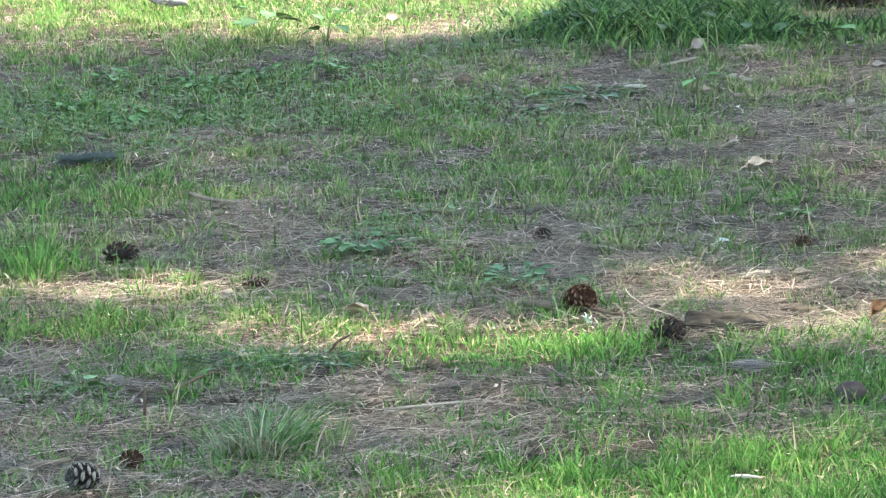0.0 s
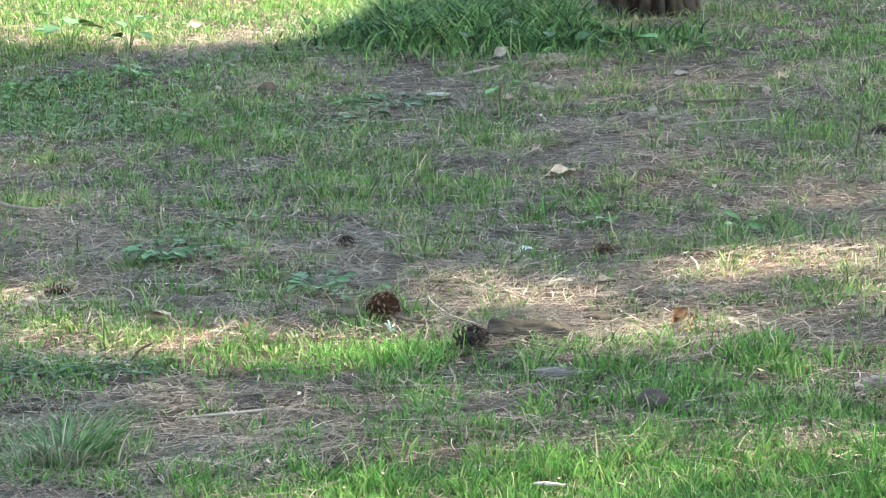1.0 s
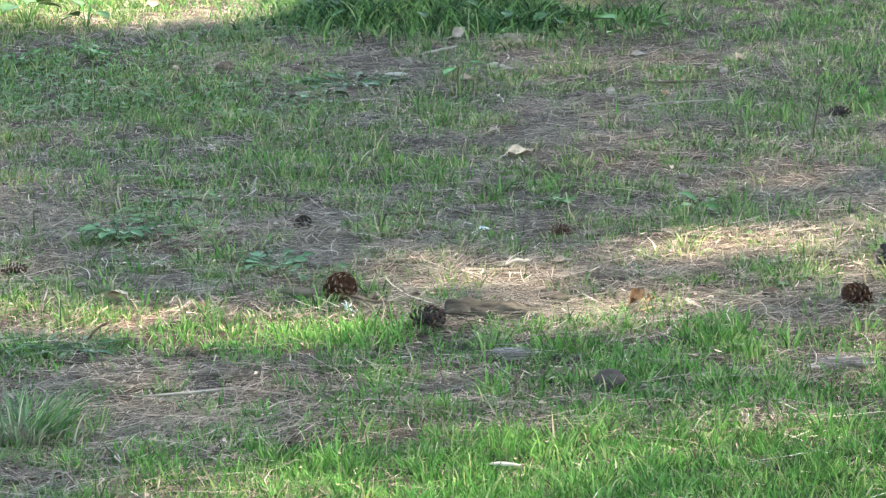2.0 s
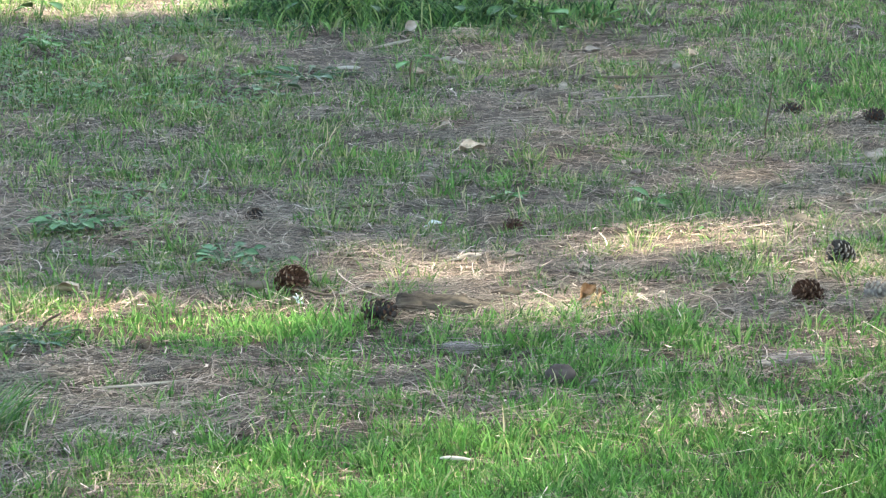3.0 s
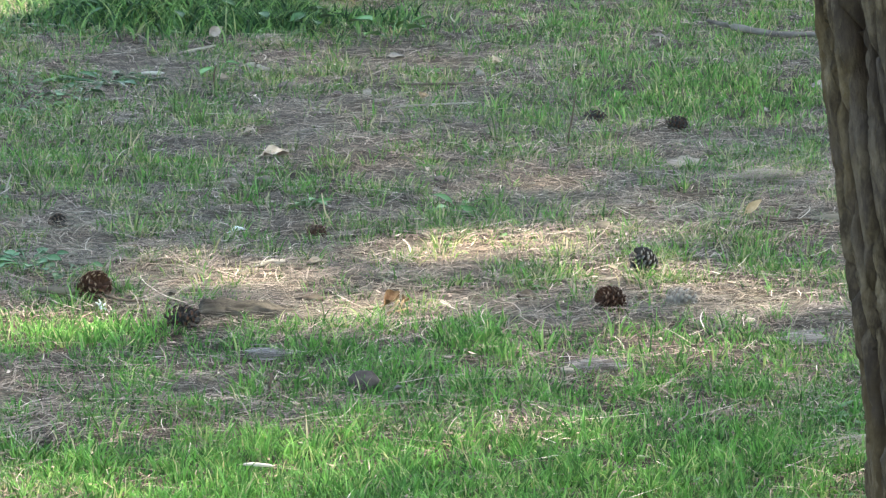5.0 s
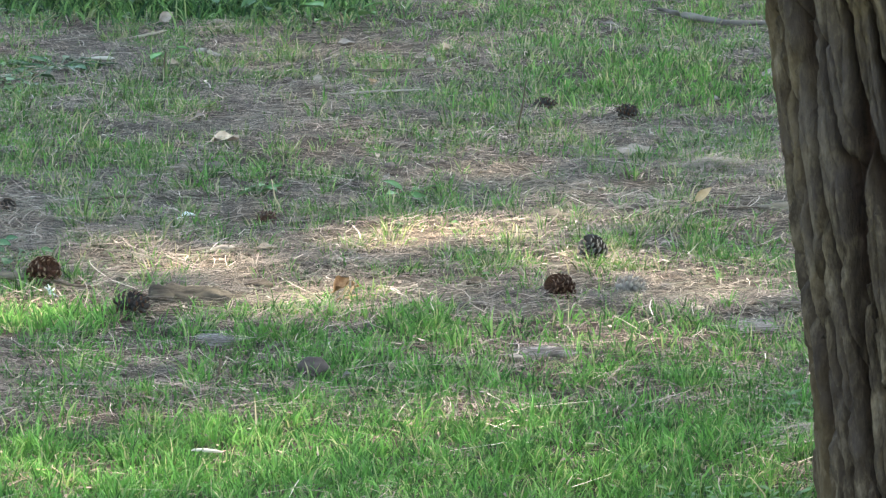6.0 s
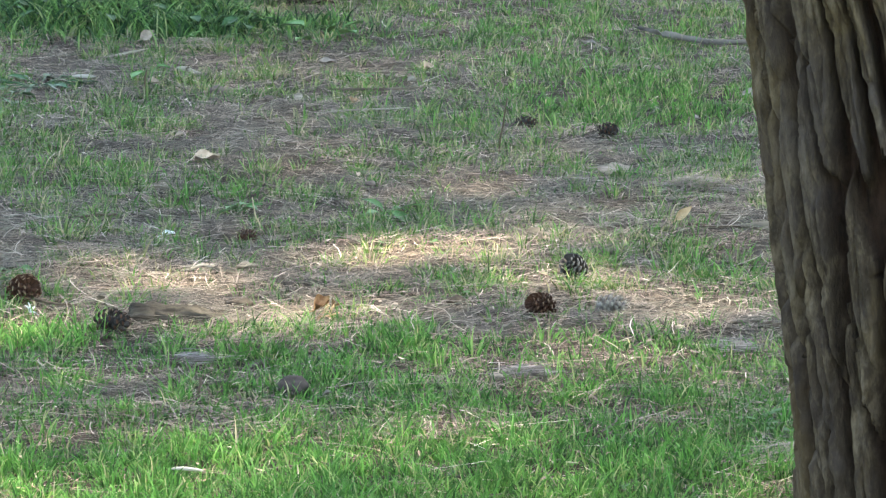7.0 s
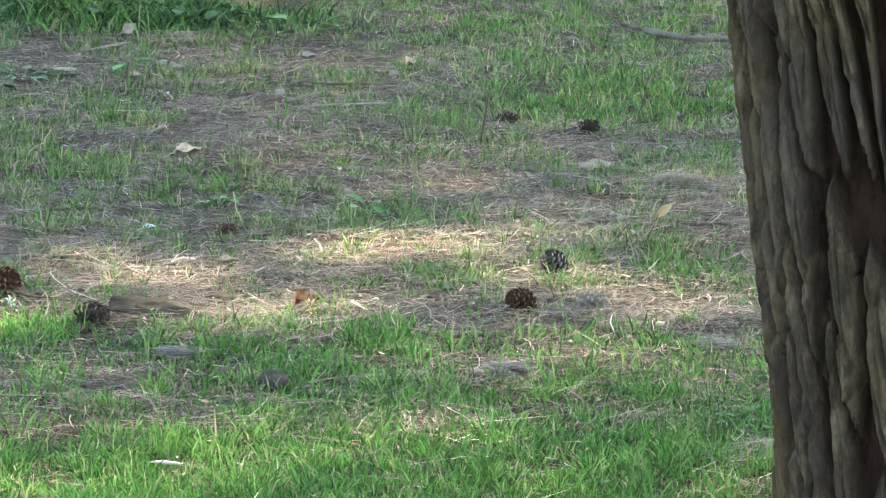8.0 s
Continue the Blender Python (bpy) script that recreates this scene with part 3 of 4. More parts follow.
# ---- cones ----
def scale_mesh(name, body, tip, length, width, thick, rim=3):
    """One woody scale: a narrow claw that widens to a thick rounded plate with a pale rim."""
    rings = [(0.0, 0.25, 0.35, 0.0), (0.45, 0.6, 0.5, 0.05), (0.8, 1.0, 0.9, 0.12), (0.96, 0.85, 1.0, 0.24), (1.04, 0.45, 0.6, 0.34)]
    verts, faces, idx = [], [], []
    for s, w, t, up in rings:
        for k in range(6):
            a = 2 * math.pi * k / 6
            verts.append((s * length, 0.5 * width * w * math.cos(a), up * length + 0.5 * thick * t * math.sin(a)))
    for r in range(len(rings) - 1):
        for k in range(6):
            faces.append((r * 6 + k, r * 6 + (k + 1) % 6, (r + 1) * 6 + (k + 1) % 6, (r + 1) * 6 + k))
            idx.append(1 if r >= rim else 0)
    faces.append(tuple(range(24, 30)))
    idx.append(1)
    return mesh_of(name, verts, faces, [body, tip], False, idx)


def core_mesh(name, length, radius, mat):
    verts, faces = [], []
    for r in range(9):
        s = r / 8
        rad = radius * math.sin(math.pi * min(max(s, 0.06), 0.97)) ** 0.6
        for k in range(10):
            a = 2 * math.pi * k / 10
            verts.append((rad * math.cos(a), rad * math.sin(a), length * (s - 0.5)))
    for r in range(8):
        for k in range(10):
            faces.append((r * 10 + k, r * 10 + (k + 1) % 10, (r + 1) * 10 + (k + 1) % 10, (r + 1) * 10 + k))
    faces.append(tuple(range(10))[::-1])
    faces.append(tuple(range(80, 90)))
    return mesh_of(name, verts, faces, [mat], True)


def pine_cone(label, body, tip, length, radius, count, opening, width, seed, rim=3):
    """A cone along its own z, its scales set in a spiral."""
    r = random.Random(seed)
    cone = tagged(new("pine_cone"), label, "pine cone", "pine cones on the ground")
    part("core", core_mesh("core", length * 0.95, radius * 0.5, body), cone)
    me = scale_mesh("scale", body, tip, radius * 0.72, width, width * 0.34, rim)
    for k in range(count):
        s = (k + 0.5) / count
        az = k * 137.5 + r.uniform(-7, 7)
        swell = math.sin(math.pi * (0.12 + 0.80 * s)) ** 0.7
        up = opening * (s - 0.35) * 60 + r.uniform(-6, 6)
        m = pose(0, 0, length * (s - 0.5) * 0.92, 0, 0, az) @ Matrix.Translation((radius * 0.30 * swell, 0, 0)) @ pose(0, 0, 0, 0, -up, 0)
        part("scale", me, cone, m @ Matrix.Scale(0.55 + 0.5 * swell, 4))
    return cone


def lay(ob, x, y, up, rx=0, ry=0, rz=0, size=1.0):
    ob.matrix_basis = pose(x, y, gz(x, y) + up, rx, ry, rz) @ Matrix.Scale(size, 4)
    return ob


lay(pine_cone("round open brown pine cone with pale scale tips lying on straw", M_CONE, M_TIP, 0.060, 0.034, 62, 1.0, 0.013, 1), 0.228, 6.403, 0.023, 62, 10, 20, 0.82)
lay(pine_cone("dark weathered open pine cone half hidden behind grass", M_CONE_GREY, M_CONE, 0.062, 0.030, 44, 1.1, 0.016, 2), 0.36, 6.165, 0.018, 80, 0, 70, 0.74)
lay(pine_cone("reddish brown pine cone broken open on its side", M_CONE, M_TIP_DARK, 0.060, 0.030, 60, 1.0, 0.012, 3), 1.086, 6.256, 0.019, 70, 0, -55, 0.74)
lay(pine_cone("grey-black ridged pine cone standing nearly upright", M_CONE_GREY, M_TIP_SLATE, 0.056, 0.029, 64, 0.6, 0.016, 4), 1.189, 6.52, 0.021, 48, 0, -60, 0.78)
lay(pine_cone("small reddish brown pine cone in the straw", M_CONE, M_TIP_DARK, 0.040, 0.018, 40, 0.8, 0.009, 5), 0.647, 6.88, 0.011, 85, 0, 80, 0.82)
lay(pine_cone("dark brown pine cone sunk in green grass", M_CONE_GREY, M_CONE, 0.062, 0.030, 44, 1.0, 0.015, 6), -0.589, 6.921, 0.018, 84, 0, 72, 0.82)
lay(pine_cone("black and white ridged pine cone beside a pale stick", M_CONE_GREY, M_TIP_GREY, 0.062, 0.031, 34, 0.6, 0.024, 7, 2), -0.522, 5.364, 0.021, 72, 0, -62, 0.68)
lay(pine_cone("slender brown pine cone with pale tips lying flat", M_CONE, M_TIP_GREY, 0.055, 0.017, 52, 0.7, 0.009, 8), -0.333, 6.672, 0.01, 88, 0, 84, 0.82)
lay(pine_cone("small dark pine cone at the edge of bright grass", M_CONE_GREY, M_CONE, 0.042, 0.021, 40, 0.9, 0.012, 9), 1.491, 7.847, 0.015, 75, 0, 60, 0.82)
lay(pine_cone("dark brown pine cone lying on dry needles", M_CONE_GREY, M_CONE, 0.052, 0.018, 44, 0.9, 0.011, 10), 1.34, 7.972, 0.011, 88, 0, 86, 0.82)
lay(pine_cone("bleached grey pine cone flattened into the grass", M_LEAF_GREY, M_PALE, 0.060, 0.024, 60, 0.6, 0.011, 11), 1.206, 6.275, 0.016, 86, 0, 78, 0.82)
lay(pine_cone("short dull brown pine cone among needles", M_CONE_GREY, M_TIP_DARK, 0.034, 0.020, 36, 0.9, 0.011, 12), 0.183, 6.989, 0.007, 60, 0, 25, 0.82)
lay(pine_cone("small crumbled brown pine cone on the litter", M_CONE, M_CONE, 0.036, 0.020, 36, 1.0, 0.011, 13), -0.465, 5.487, 0.011, 70, 0, 40, 0.82)


# ---- wood, twigs and bark ----
def rod(name, label, category, points, radii, mat, seed, sides=8, group="", lumpy=0.12):
    """A stick or log along points (x, y, height over ground), bent and knotted a little."""
    r = random.Random(seed)
    base = Vector((points[0][0], points[0][1], gz(points[0][0], points[0][1])))
    pts, rad = [], []
    for i in range(len(points) - 1):
        for s in np.linspace(0, 1, 5)[: 5 if i == len(points) - 2 else 4]:
            a, b = Vector(points[i]), Vector(points[i + 1])
            p = a.lerp(b, float(s))
            q = radii[i] + (radii[i + 1] - radii[i]) * float(s)
            p.z += gz(p.x, p.y) + (0.004 if name in ("stick", "branch", "twig") else 0.0)
            p += Vector((r.uniform(-1, 1), r.uniform(-1, 1), r.uniform(-0.4, 0.4))) * min(q, 0.005) * 0.5
            pts.append(p - base)
            rad.append(q * r.uniform(1 - lumpy, 1 + lumpy))
    if name == "stick":
        # snapped, splintered ends
        rad[0], rad[-1] = rad[0] * 0.35, rad[-1] * 0.25
        rad[1] *= 0.85
    v, f = tube(pts, rad, sides)
    if name == "log":
        v = [p + 0.004 * noise.noise_vector(p * 55) + 0.0018 * noise.noise_vector(p * 170) for p in v]
    v = [p + 0.3 * sorted(rad)[len(rad) // 2] * noise.noise_vector(p * 60) for p in v]
    ob = new(name, mesh_of(name, v, f, [mat], True))
    ob.location = base
    return tagged(ob, label, category, group)


rod("log", "short weathered brown log half sunk in straw", "log", [(0.402, 6.25, 0.010), (0.44, 6.247, 0.012), (0.475, 6.241, 0.012), (0.51, 6.236, 0.009), (0.555, 6.228, 0.001)], [0.018, 0.022, 0.021, 0.019, 0.013], M_LOG, 1, 28, lumpy=0.07)
rod("stick", "straight pale bleached stick lying on litter", "stick", [(-0.651, 6.01, 0.006), (-0.592, 6.0, 0.006)], [0.003, 0.0025], M_PALE, 2)
rod("branch", "dark crooked branch lying on pine litter", "branch", [(-0.50, 5.93, 0.008), (-0.435, 5.88, 0.012), (-0.362, 5.99, 0.02)], [0.0025, 0.0035, 0.0015], M_TWIG, 3)
rod("twig", "curved dark twig rising from grass", "twig", [(-0.197, 6.135, 0.0), (-0.176, 6.15, 0.02), (-0.152, 6.16, 0.03)], [0.003, 0.0025, 0.0015], M_TWIG, 4)
rod("stick", "pale peeled stick touching a pine cone", "stick", [(-0.66, 5.41, 0.01), (-0.60, 5.47, 0.012), (-0.548, 5.50, 0.012)], [0.005, 0.0045, 0.0035], M_WOOD, 5)
rod("stick", "thin bleached stick lying across the grass", "stick", [(0.914, 8.115, 0.008), (1.01, 8.13, 0.010), (1.123, 8.18, 0.008)], [0.0016, 0.0024, 0.0016], M_PALE, 6)
rod("stick", "long grey stick on bare needles", "stick", [(0.975, 8.41, 0.008), (1.19, 8.42, 0.01)], [0.004, 0.003], M_WOOD, 7)
rod("branch", "dark fallen branch with a grey peeled side", "branch", [(1.81, 9.14, 0.028), (1.86, 9.07, 0.022), (1.95, 9.02, 0.014), (2.10, 8.99, 0.016)], [0.004, 0.0075, 0.0075, 0.006], M_BRANCH, 8)
rod("stick", "thick grey stick beside a pine cone", "stick", [(0.125, 6.42, 0.014), (0.165, 6.41, 0.016), (0.205, 6.40, 0.014)], [0.004, 0.007, 0.005], M_WOOD, 9)
rod("twig", "thin reddish twig on straw", "twig", [(0.245, 6.36, 0.016), (0.28, 6.33, 0.014), (0.315, 6.325, 0.012)], [0.0026, 0.0024, 0.0016], M_TWIG, 10)
rod("stick", "pale peeled stick lying on straw", "stick", [(0.512, 6.585, 0.008), (0.545, 6.61, 0.012), (0.57, 6.615, 0.010)], [0.0024, 0.0034, 0.0034], M_PALE, 11)
rod("twig", "dark twig lying on needles", "twig", [(0.335, 7.06, 0.007), (0.425, 7.09, 0.007)], [0.002, 0.0025], M_TWIG, 12)
rod("twig", "forked dark twig on bare litter", "twig", [(-0.09, 7.31, 0.006), (0.0, 7.22, 0.01)], [0.003, 0.002], M_TWIG, 13)
rod("branch", "weathered branchlet lying over needles", "branch", [(-0.49, 7.48, 0.01), (-0.40, 7.36, 0.014)], [0.004, 0.003], M_WOOD, 14)
rod("twig", "pale upright twig leaning on grass", "twig", [(0.09, 7.28, 0.0), (0.105, 7.32, 0.03)], [0.002, 0.0016], M_PALE, 15)
rod("twig", "dark thin twig on straw by a fallen leaf", "twig", [(1.48, 6.95, 0.006), (1.58, 6.93, 0.006)], [0.0035, 0.002], M_TWIG, 16)
rod("stick", "broad pale strip of dry wood", "stick", [(1.575, 6.93, 0.006), (1.645, 6.93, 0.006)], [0.009, 0.007], M_WOOD, 17)
rod("stick", "splintered bleached stick on litter", "stick", [(0.493, 8.85, 0.01), (0.55, 8.88, 0.012), (0.609, 8.92, 0.018)], [0.0016, 0.0032, 0.002], M_PALE, 18)
rod("stick", "short bleached splinter of wood", "stick", [(0.415, 8.59, 0.006), (0.47, 8.59, 0.008)], [0.005, 0.004], M_BLEACH, 19)
rod("branch", "grey broken branch end among needles", "branch", [(0.64, 8.68, 0.01), (0.675, 8.65, 0.014), (0.71, 8.61, 0.008)], [0.004, 0.006, 0.003], M_PALE, 20)
rod("stick", "dark half-buried stick at bare ground", "stick", [(1.43, 6.12, 0.006), (1.50, 6.10, 0.006)], [0.008, 0.006], M_TWIG, 21)
rod("stick", "bleached stick flat in the lawn", "stick", [(0.392, 5.258, 0.022), (0.414, 5.250, 0.023), (0.437, 5.245, 0.022)], [0.0024, 0.0028, 0.0014], M_BLEACH, 22)
rod("stick", "long pale dry stalk on litter", "stick", [(0.05, 5.79, 0.006), (-0.11, 5.74, 0.01)], [0.003, 0.002], M_PALE, 23)
rod("branch", "sunlit bleached branch far back on the lawn", "branch", [(-0.77, 10.10, 0.035), (-0.70, 9.98, 0.03), (-0.64, 9.94, 0.03)], [0.007, 0.012, 0.006], M_GREYWOOD, 24)
rod("stem", "upright dark dead stem", "dead stem", [(0.562, 8.37, 0.0), (0.567, 8.37, 0.062)], [0.0025, 0.002], M_TWIG, 25)
rod("stem", "tall thin dead stem standing in litter", "dead stem", [(1.24, 7.70, 0.0), (1.255, 7.70, 0.115)], [0.0022, 0.0012], M_TWIG, 26)
rod("stem", "pale yellow dry stem standing upright", "dead stem", [(0.688, 6.98, 0.0), (0.672, 6.98, 0.035), (0.668, 6.98, 0.064)], [0.0017, 0.0014, 0.001], M_STEM, 27)
rod("stem", "short dark dead stem on bare litter", "dead stem", [(-0.462, 5.75, 0.0), (-0.46, 5.75, 0.055)], [0.003, 0.002], M_TWIG, 28)
rod("stem", "short dark broken stem in the lawn", "dead stem", [(0.47, 5.74, 0.0), (0.472, 5.74, 0.04)], [0.0025, 0.002], M_TWIG, 29)


def chunk(name, label, category, x, y, size, mat, seed, up=0.0, group="", turn=0.0):
    """A small solid lump, uneven all round."""
    bm = bmesh.new()
    bmesh.ops.create_icosphere(bm, subdivisions=3, radius=1.0)
    for v in bm.verts:
        n_ = noise.noise(v.co * 1.1 + Vector((seed * 3.7, 0, 0))) * 0.35 + noise.noise(v.co * 3.0 + Vector((0, seed * 2.3, 0))) * 0.16
        v.co *= 1 + n_
        v.co = Vector((v.co.x * size[0], v.co.y * size[1], v.co.z * size[2]))
    me = bpy.data.meshes.new(name)
    bm.to_mesh(me)
    bm.free()
    me.materials.append(mat)
    me.polygons.foreach_set("use_smooth", [True] * len(me.polygons))
    ob = new(name, me)
    ob.matrix_basis = pose(x, y, gz(x, y) + up, 0, 0, turn)
    return tagged(ob, label, category, group)


chunk("stone", "dull brown rounded stone settled in the lawn", "stone", 0.618, 5.769, (0.025, 0.020, 0.016), M_UMBER, 1, 0.013)
chunk("stone", "small pale stone in far grass", "stone", 1.907, 8.34, (0.016, 0.014, 0.011), M_LEAF_GREY, 2, 0.010)
chunk("stone", "small whitish stone on bare litter", "stone", 0.899, 8.363, (0.010, 0.010, 0.008), M_PALE, 3, 0.006)
chunk("stone", "small greyish pebble on needles", "stone", 1.178, 8.568, (0.009, 0.009, 0.007), M_PALE, 4, 0.005)
chunk("bark_chunk", "dark brown lump of bark on litter", "bark", 0.058, 8.729, (0.022, 0.018, 0.014), M_TWIG, 5, 0.008)
chunk("bark_chunk", "dark crumbling lump of bark in straw", "bark", -0.007, 6.348, (0.016, 0.013, 0.012), M_TWIG, 6, 0.008)
chunk("bark_chunk", "brown curled piece of bark in straw", "bark", 0.587, 6.348, (0.022, 0.014, 0.010), M_TWIG, 7, 0.008)
chunk("bark_chunk", "dark piece of bark by a pine cone", "bark", 0.957, 6.348, (0.018, 0.013, 0.011), M_TWIG, 8, 0.008)
chunk("bark_chunk", "rough reddish brown piece of bark in sun", "bark", 1.175, 6.874, (0.028, 0.020, 0.014), M_WOOD, 9, 0.008)
chunk("bark_chunk", "grey-brown lump of rotten wood", "bark", 0.531, 7.37, (0.022, 0.016, 0.010), M_WOOD, 10, 0.006)
chunk("bark_chunk", "grey lump of rotten wood on needles", "bark", 0.596, 7.38, (0.020, 0.016, 0.010), M_STONE, 11, 0.006)
chunk("bark_chunk", "purplish dark lump of old bark", "bark", 0.73, 8.423, (0.024, 0.02, 0.014), M_STONE, 12, 0.006)
chunk("bark_chunk", "small dark piece of bark on litter", "bark", -0.616, 6.128, (0.014, 0.012, 0.010), M_TWIG, 13, 0.006)
chunk("bark_chunk", "small black piece of bark under grass", "bark", -0.02, 6.039, (0.012, 0.010, 0.009), M_TWIG, 14, 0.006)

for k, (ax, az, bx, bz) in enumerate([(-0.016, 0.004, 0.002, 0.026), (-0.006, 0.004, 0.020, 0.012), (0.0, 0.004, 0.012, 0.024), (-0.018, 0.003, 0.014, 0.006)]):
    rod("splinter", "torn orange-tan splinter of fresh wood on straw", "splinter", [(0.728 + ax, 6.27, az), (0.728 + bx, 6.27 + 0.006 * k, bz)], [0.0032, 0.0016], M_LEAF_TAN, 60 + k, 6, "splinters of torn wood")

PLACES = random.Random(31)
for k in range(60):
    cy = PLACES.uniform(5.3, 9.6)
    cx = PLACES.uniform(-0.12 * cy, 0.24 * cy)
    mat = (M_TWIG, M_WOOD, M_STONE, M_PALE, M_LEAF, M_WOOD)[k % 6]
    wide = PLACES.uniform(0.006, 0.015)
    if math.hypot(cx - 1.385, cy - 4.75) > 0.4:
        chunk("bark_chip", "thin weathered chip of bark among the needles", "bark chip", cx, cy, (wide, wide * PLACES.uniform(0.4, 0.8), wide * PLACES.uniform(0.25, 0.45)), mat,
              40 + k, 0.008, "bark chips in the litter", PLACES.uniform(0, 180))


# ---- leaves ----
def leaf_mesh(name, length, width, mat, cup, arch, tip=1.0, rows=9, cols=6, thick=0.0006, wavy=0.0):
    """A leaf along +x from its foot, cupped across and arched along, with a rim of real thickness."""
    verts, faces = [], []
    for side in (1, -1):
        for i in range(rows):
            s = i / (rows - 1)
            w = 0.5 * width * max(math.sin(math.pi * (0.04 + 0.94 * s) ** tip), 0.04)
            for j in range(cols):
                u = 2 * j / (cols - 1) - 1
                z = cup * width * u * u + arch * length * (s - s * s) * 2 + wavy * length * math.sin(s * 9 + u * 4) - 0.04 * width * (1 - abs(u)) ** 3
                verts.append((s * length, u * w, z + side * thick * 0.5))
    q = rows * cols
    for i in range(rows - 1):
        for j in range(cols - 1):
            a = i * cols + j
            faces.append((a, a + cols, a + cols + 1, a + 1))
            faces.append((q + a, q + a + 1, q + a + cols + 1, q + a + cols))
    rim = [i * cols for i in range(rows)] + [(rows - 1) * cols + j for j in range(1, cols)] + [i * cols + cols - 1 for i in range(rows - 2, -1, -1)] + [j for j in range(cols - 2, 0, -1)]
    for a, b in zip(rim, rim[1:] + rim[:1]):
        faces.append((a, b, q + b, q + a))
    return mesh_of(name, verts, faces, [mat], True)


def dead_leaf(label, x, y, length, width, mat, rot, up=0.008, cup=0.25, arch=0.12, wavy=0.045):
    leaf = tagged(new("dead_leaf"), label, "leaf", "fallen leaves")
    leaf.matrix_basis = pose(x, y, gz(x, y) + up, *rot)
    part("blade", leaf_mesh("blade", length, width, mat, cup, arch, 0.85, wavy=wavy), leaf, Matrix.Translation((-length / 2, 0, 0)))
    v, f = tube([(0, 0, 0), (-0.3 * length, 0.02 * length, 0.01 * length)], [0.0011, 0.0008], 5)
    part("stalk", mesh_of("stalk", v, f, [mat], True), leaf, Matrix.Translation((-length / 2, 0, 0)))
    return leaf


dead_leaf("pale tan curled dead leaf on needles", 0.637, 7.617, 0.055, 0.04, M_LEAF, (8, 0, 15), 0.010, 0.2, 0.14, 0.06)
dead_leaf("greyish flat dead leaf with ragged edge", 1.439, 7.469, 0.070, 0.055, M_LEAF_PINK, (6, -3, -12), 0.015, -0.05, 0.02, 0.07)
dead_leaf("pale dead leaf propped against tall grass", 0.619, 9.113, 0.040, 0.026, M_LEAF_PINK, (48, -25, 25), 0.020, 0.2, 0.1, 0.07)
dead_leaf("small tan dead leaf on straw", -0.149, 6.399, 0.042, 0.04, M_LEAF, (10, 5, 160), 0.010, 0.3, 0.2)
dead_leaf("upright orange-tan dead leaf beside a twig", 1.476, 6.973, 0.040, 0.017, M_LEAF_TAN, (60, -40, 0), 0.026, 0.1, 0.1)
dead_leaf("curled rust-orange dead leaf on straw", 0.718, 6.28, 0.032, 0.022, M_LEAF_RUST, (28, -15, 30), 0.022, 0.7, 0.2, 0.10)
dead_leaf("second curled rusty leaf fragment on straw", 0.738, 6.29, 0.026, 0.016, M_LEAF_RUST, (40, 25, 100), 0.018, 0.5, 0.2, 0.06)
dead_leaf("pale fallen leaf in sunlit grass", -0.109, 9.658, 0.035, 0.03, M_LEAF, (35, 0, 20), 0.02)
dead_leaf("small yellowish dead leaf on straw", 0.626, 6.627, 0.036, 0.022, M_LEAF, (8, 0, 5), 0.01)
dead_leaf("pinkish tan dead leaf far back on litter", 1.233, 8.697, 0.026, 0.03, M_LEAF, (20, 0, 40), 0.01)
dead_leaf("brown dead leaf at the far bare ground", 1.01, 8.776, 0.04, 0.026, M_LEAF_GREY, (12, 0, 5), 0.01)
dead_leaf("rust brown leaf fragment on litter", 1.01, 8.251, 0.03, 0.024, M_LEAF_RUST, (15, 0, 60), 0.01)
dead_leaf("pale leaf fragment lying on litter", 0.594, 8.519, 0.03, 0.026, M_LEAF, (15, 10, 10), 0.01)

LEAFY = random.Random(77)
for k in range(26):
    cy = LEAFY.uniform(5.4, 9.6)
    cx = LEAFY.uniform(-0.12 * cy, 0.23 * cy)
    if math.hypot(cx - 1.385, cy - 4.75) > 0.4:
        dead_leaf("small shrivelled tan leaf among the needles", cx, cy, LEAFY.uniform(0.014, 0.03), LEAFY.uniform(0.009, 0.018), (M_LEAF, M_LEAF_GREY, M_PALE)[k % 3],
                  (LEAFY.uniform(-30, 30), LEAFY.uniform(-25, 25), LEAFY.uniform(0, 360)), 0.010, 0.3, 0.2)


def weed(label, x, y, count, length, width, rise, seed, spread=360, start=0.0, stalk=0.4, mat=M_WEED):
    """A rosette of broad leaves on short stalks."""
    r = random.Random(seed)
    plant = tagged(new("weed_plant"), label, "plant", "broad-leaved weeds")
    plant.location = (x, y, gz(x, y))
    blade = [leaf_mesh("leaf", length * q, width * q, mat, 0.10, 0.16, 0.8, wavy=0.012) for q in (0.8, 1.0, 1.2)]
    for k in range(count):
        az = start + spread * k / count + r.uniform(-18, 18)
        lift = rise * r.uniform(0.6, 1.3)
        reach = length * stalk * r.uniform(0.5, 1.6)
        tip = Vector((math.cos(radians(az)) * reach, math.sin(radians(az)) * reach, lift))
        leaf = part("leaf", blade[k % 3], plant, Matrix.Translation(tip) @ pose(0, 0, 0, r.uniform(-20, 20), r.uniform(-12, 28), az))
        v, f = tube([(0, 0, 0), tip * 0.55 + Vector((0, 0, lift * 0.25)), tip], [0.0016, 0.0013, 0.001], 5)
        part("stalk", mesh_of("stalk", v, f, [mat], True), plant)
    return plant


weed("low weed with rounded bluish green leaves", -0.15, 6.90, 34, 0.021, 0.019, 0.028, 1, stalk=1.9, mat=M_WEED_BLUE)
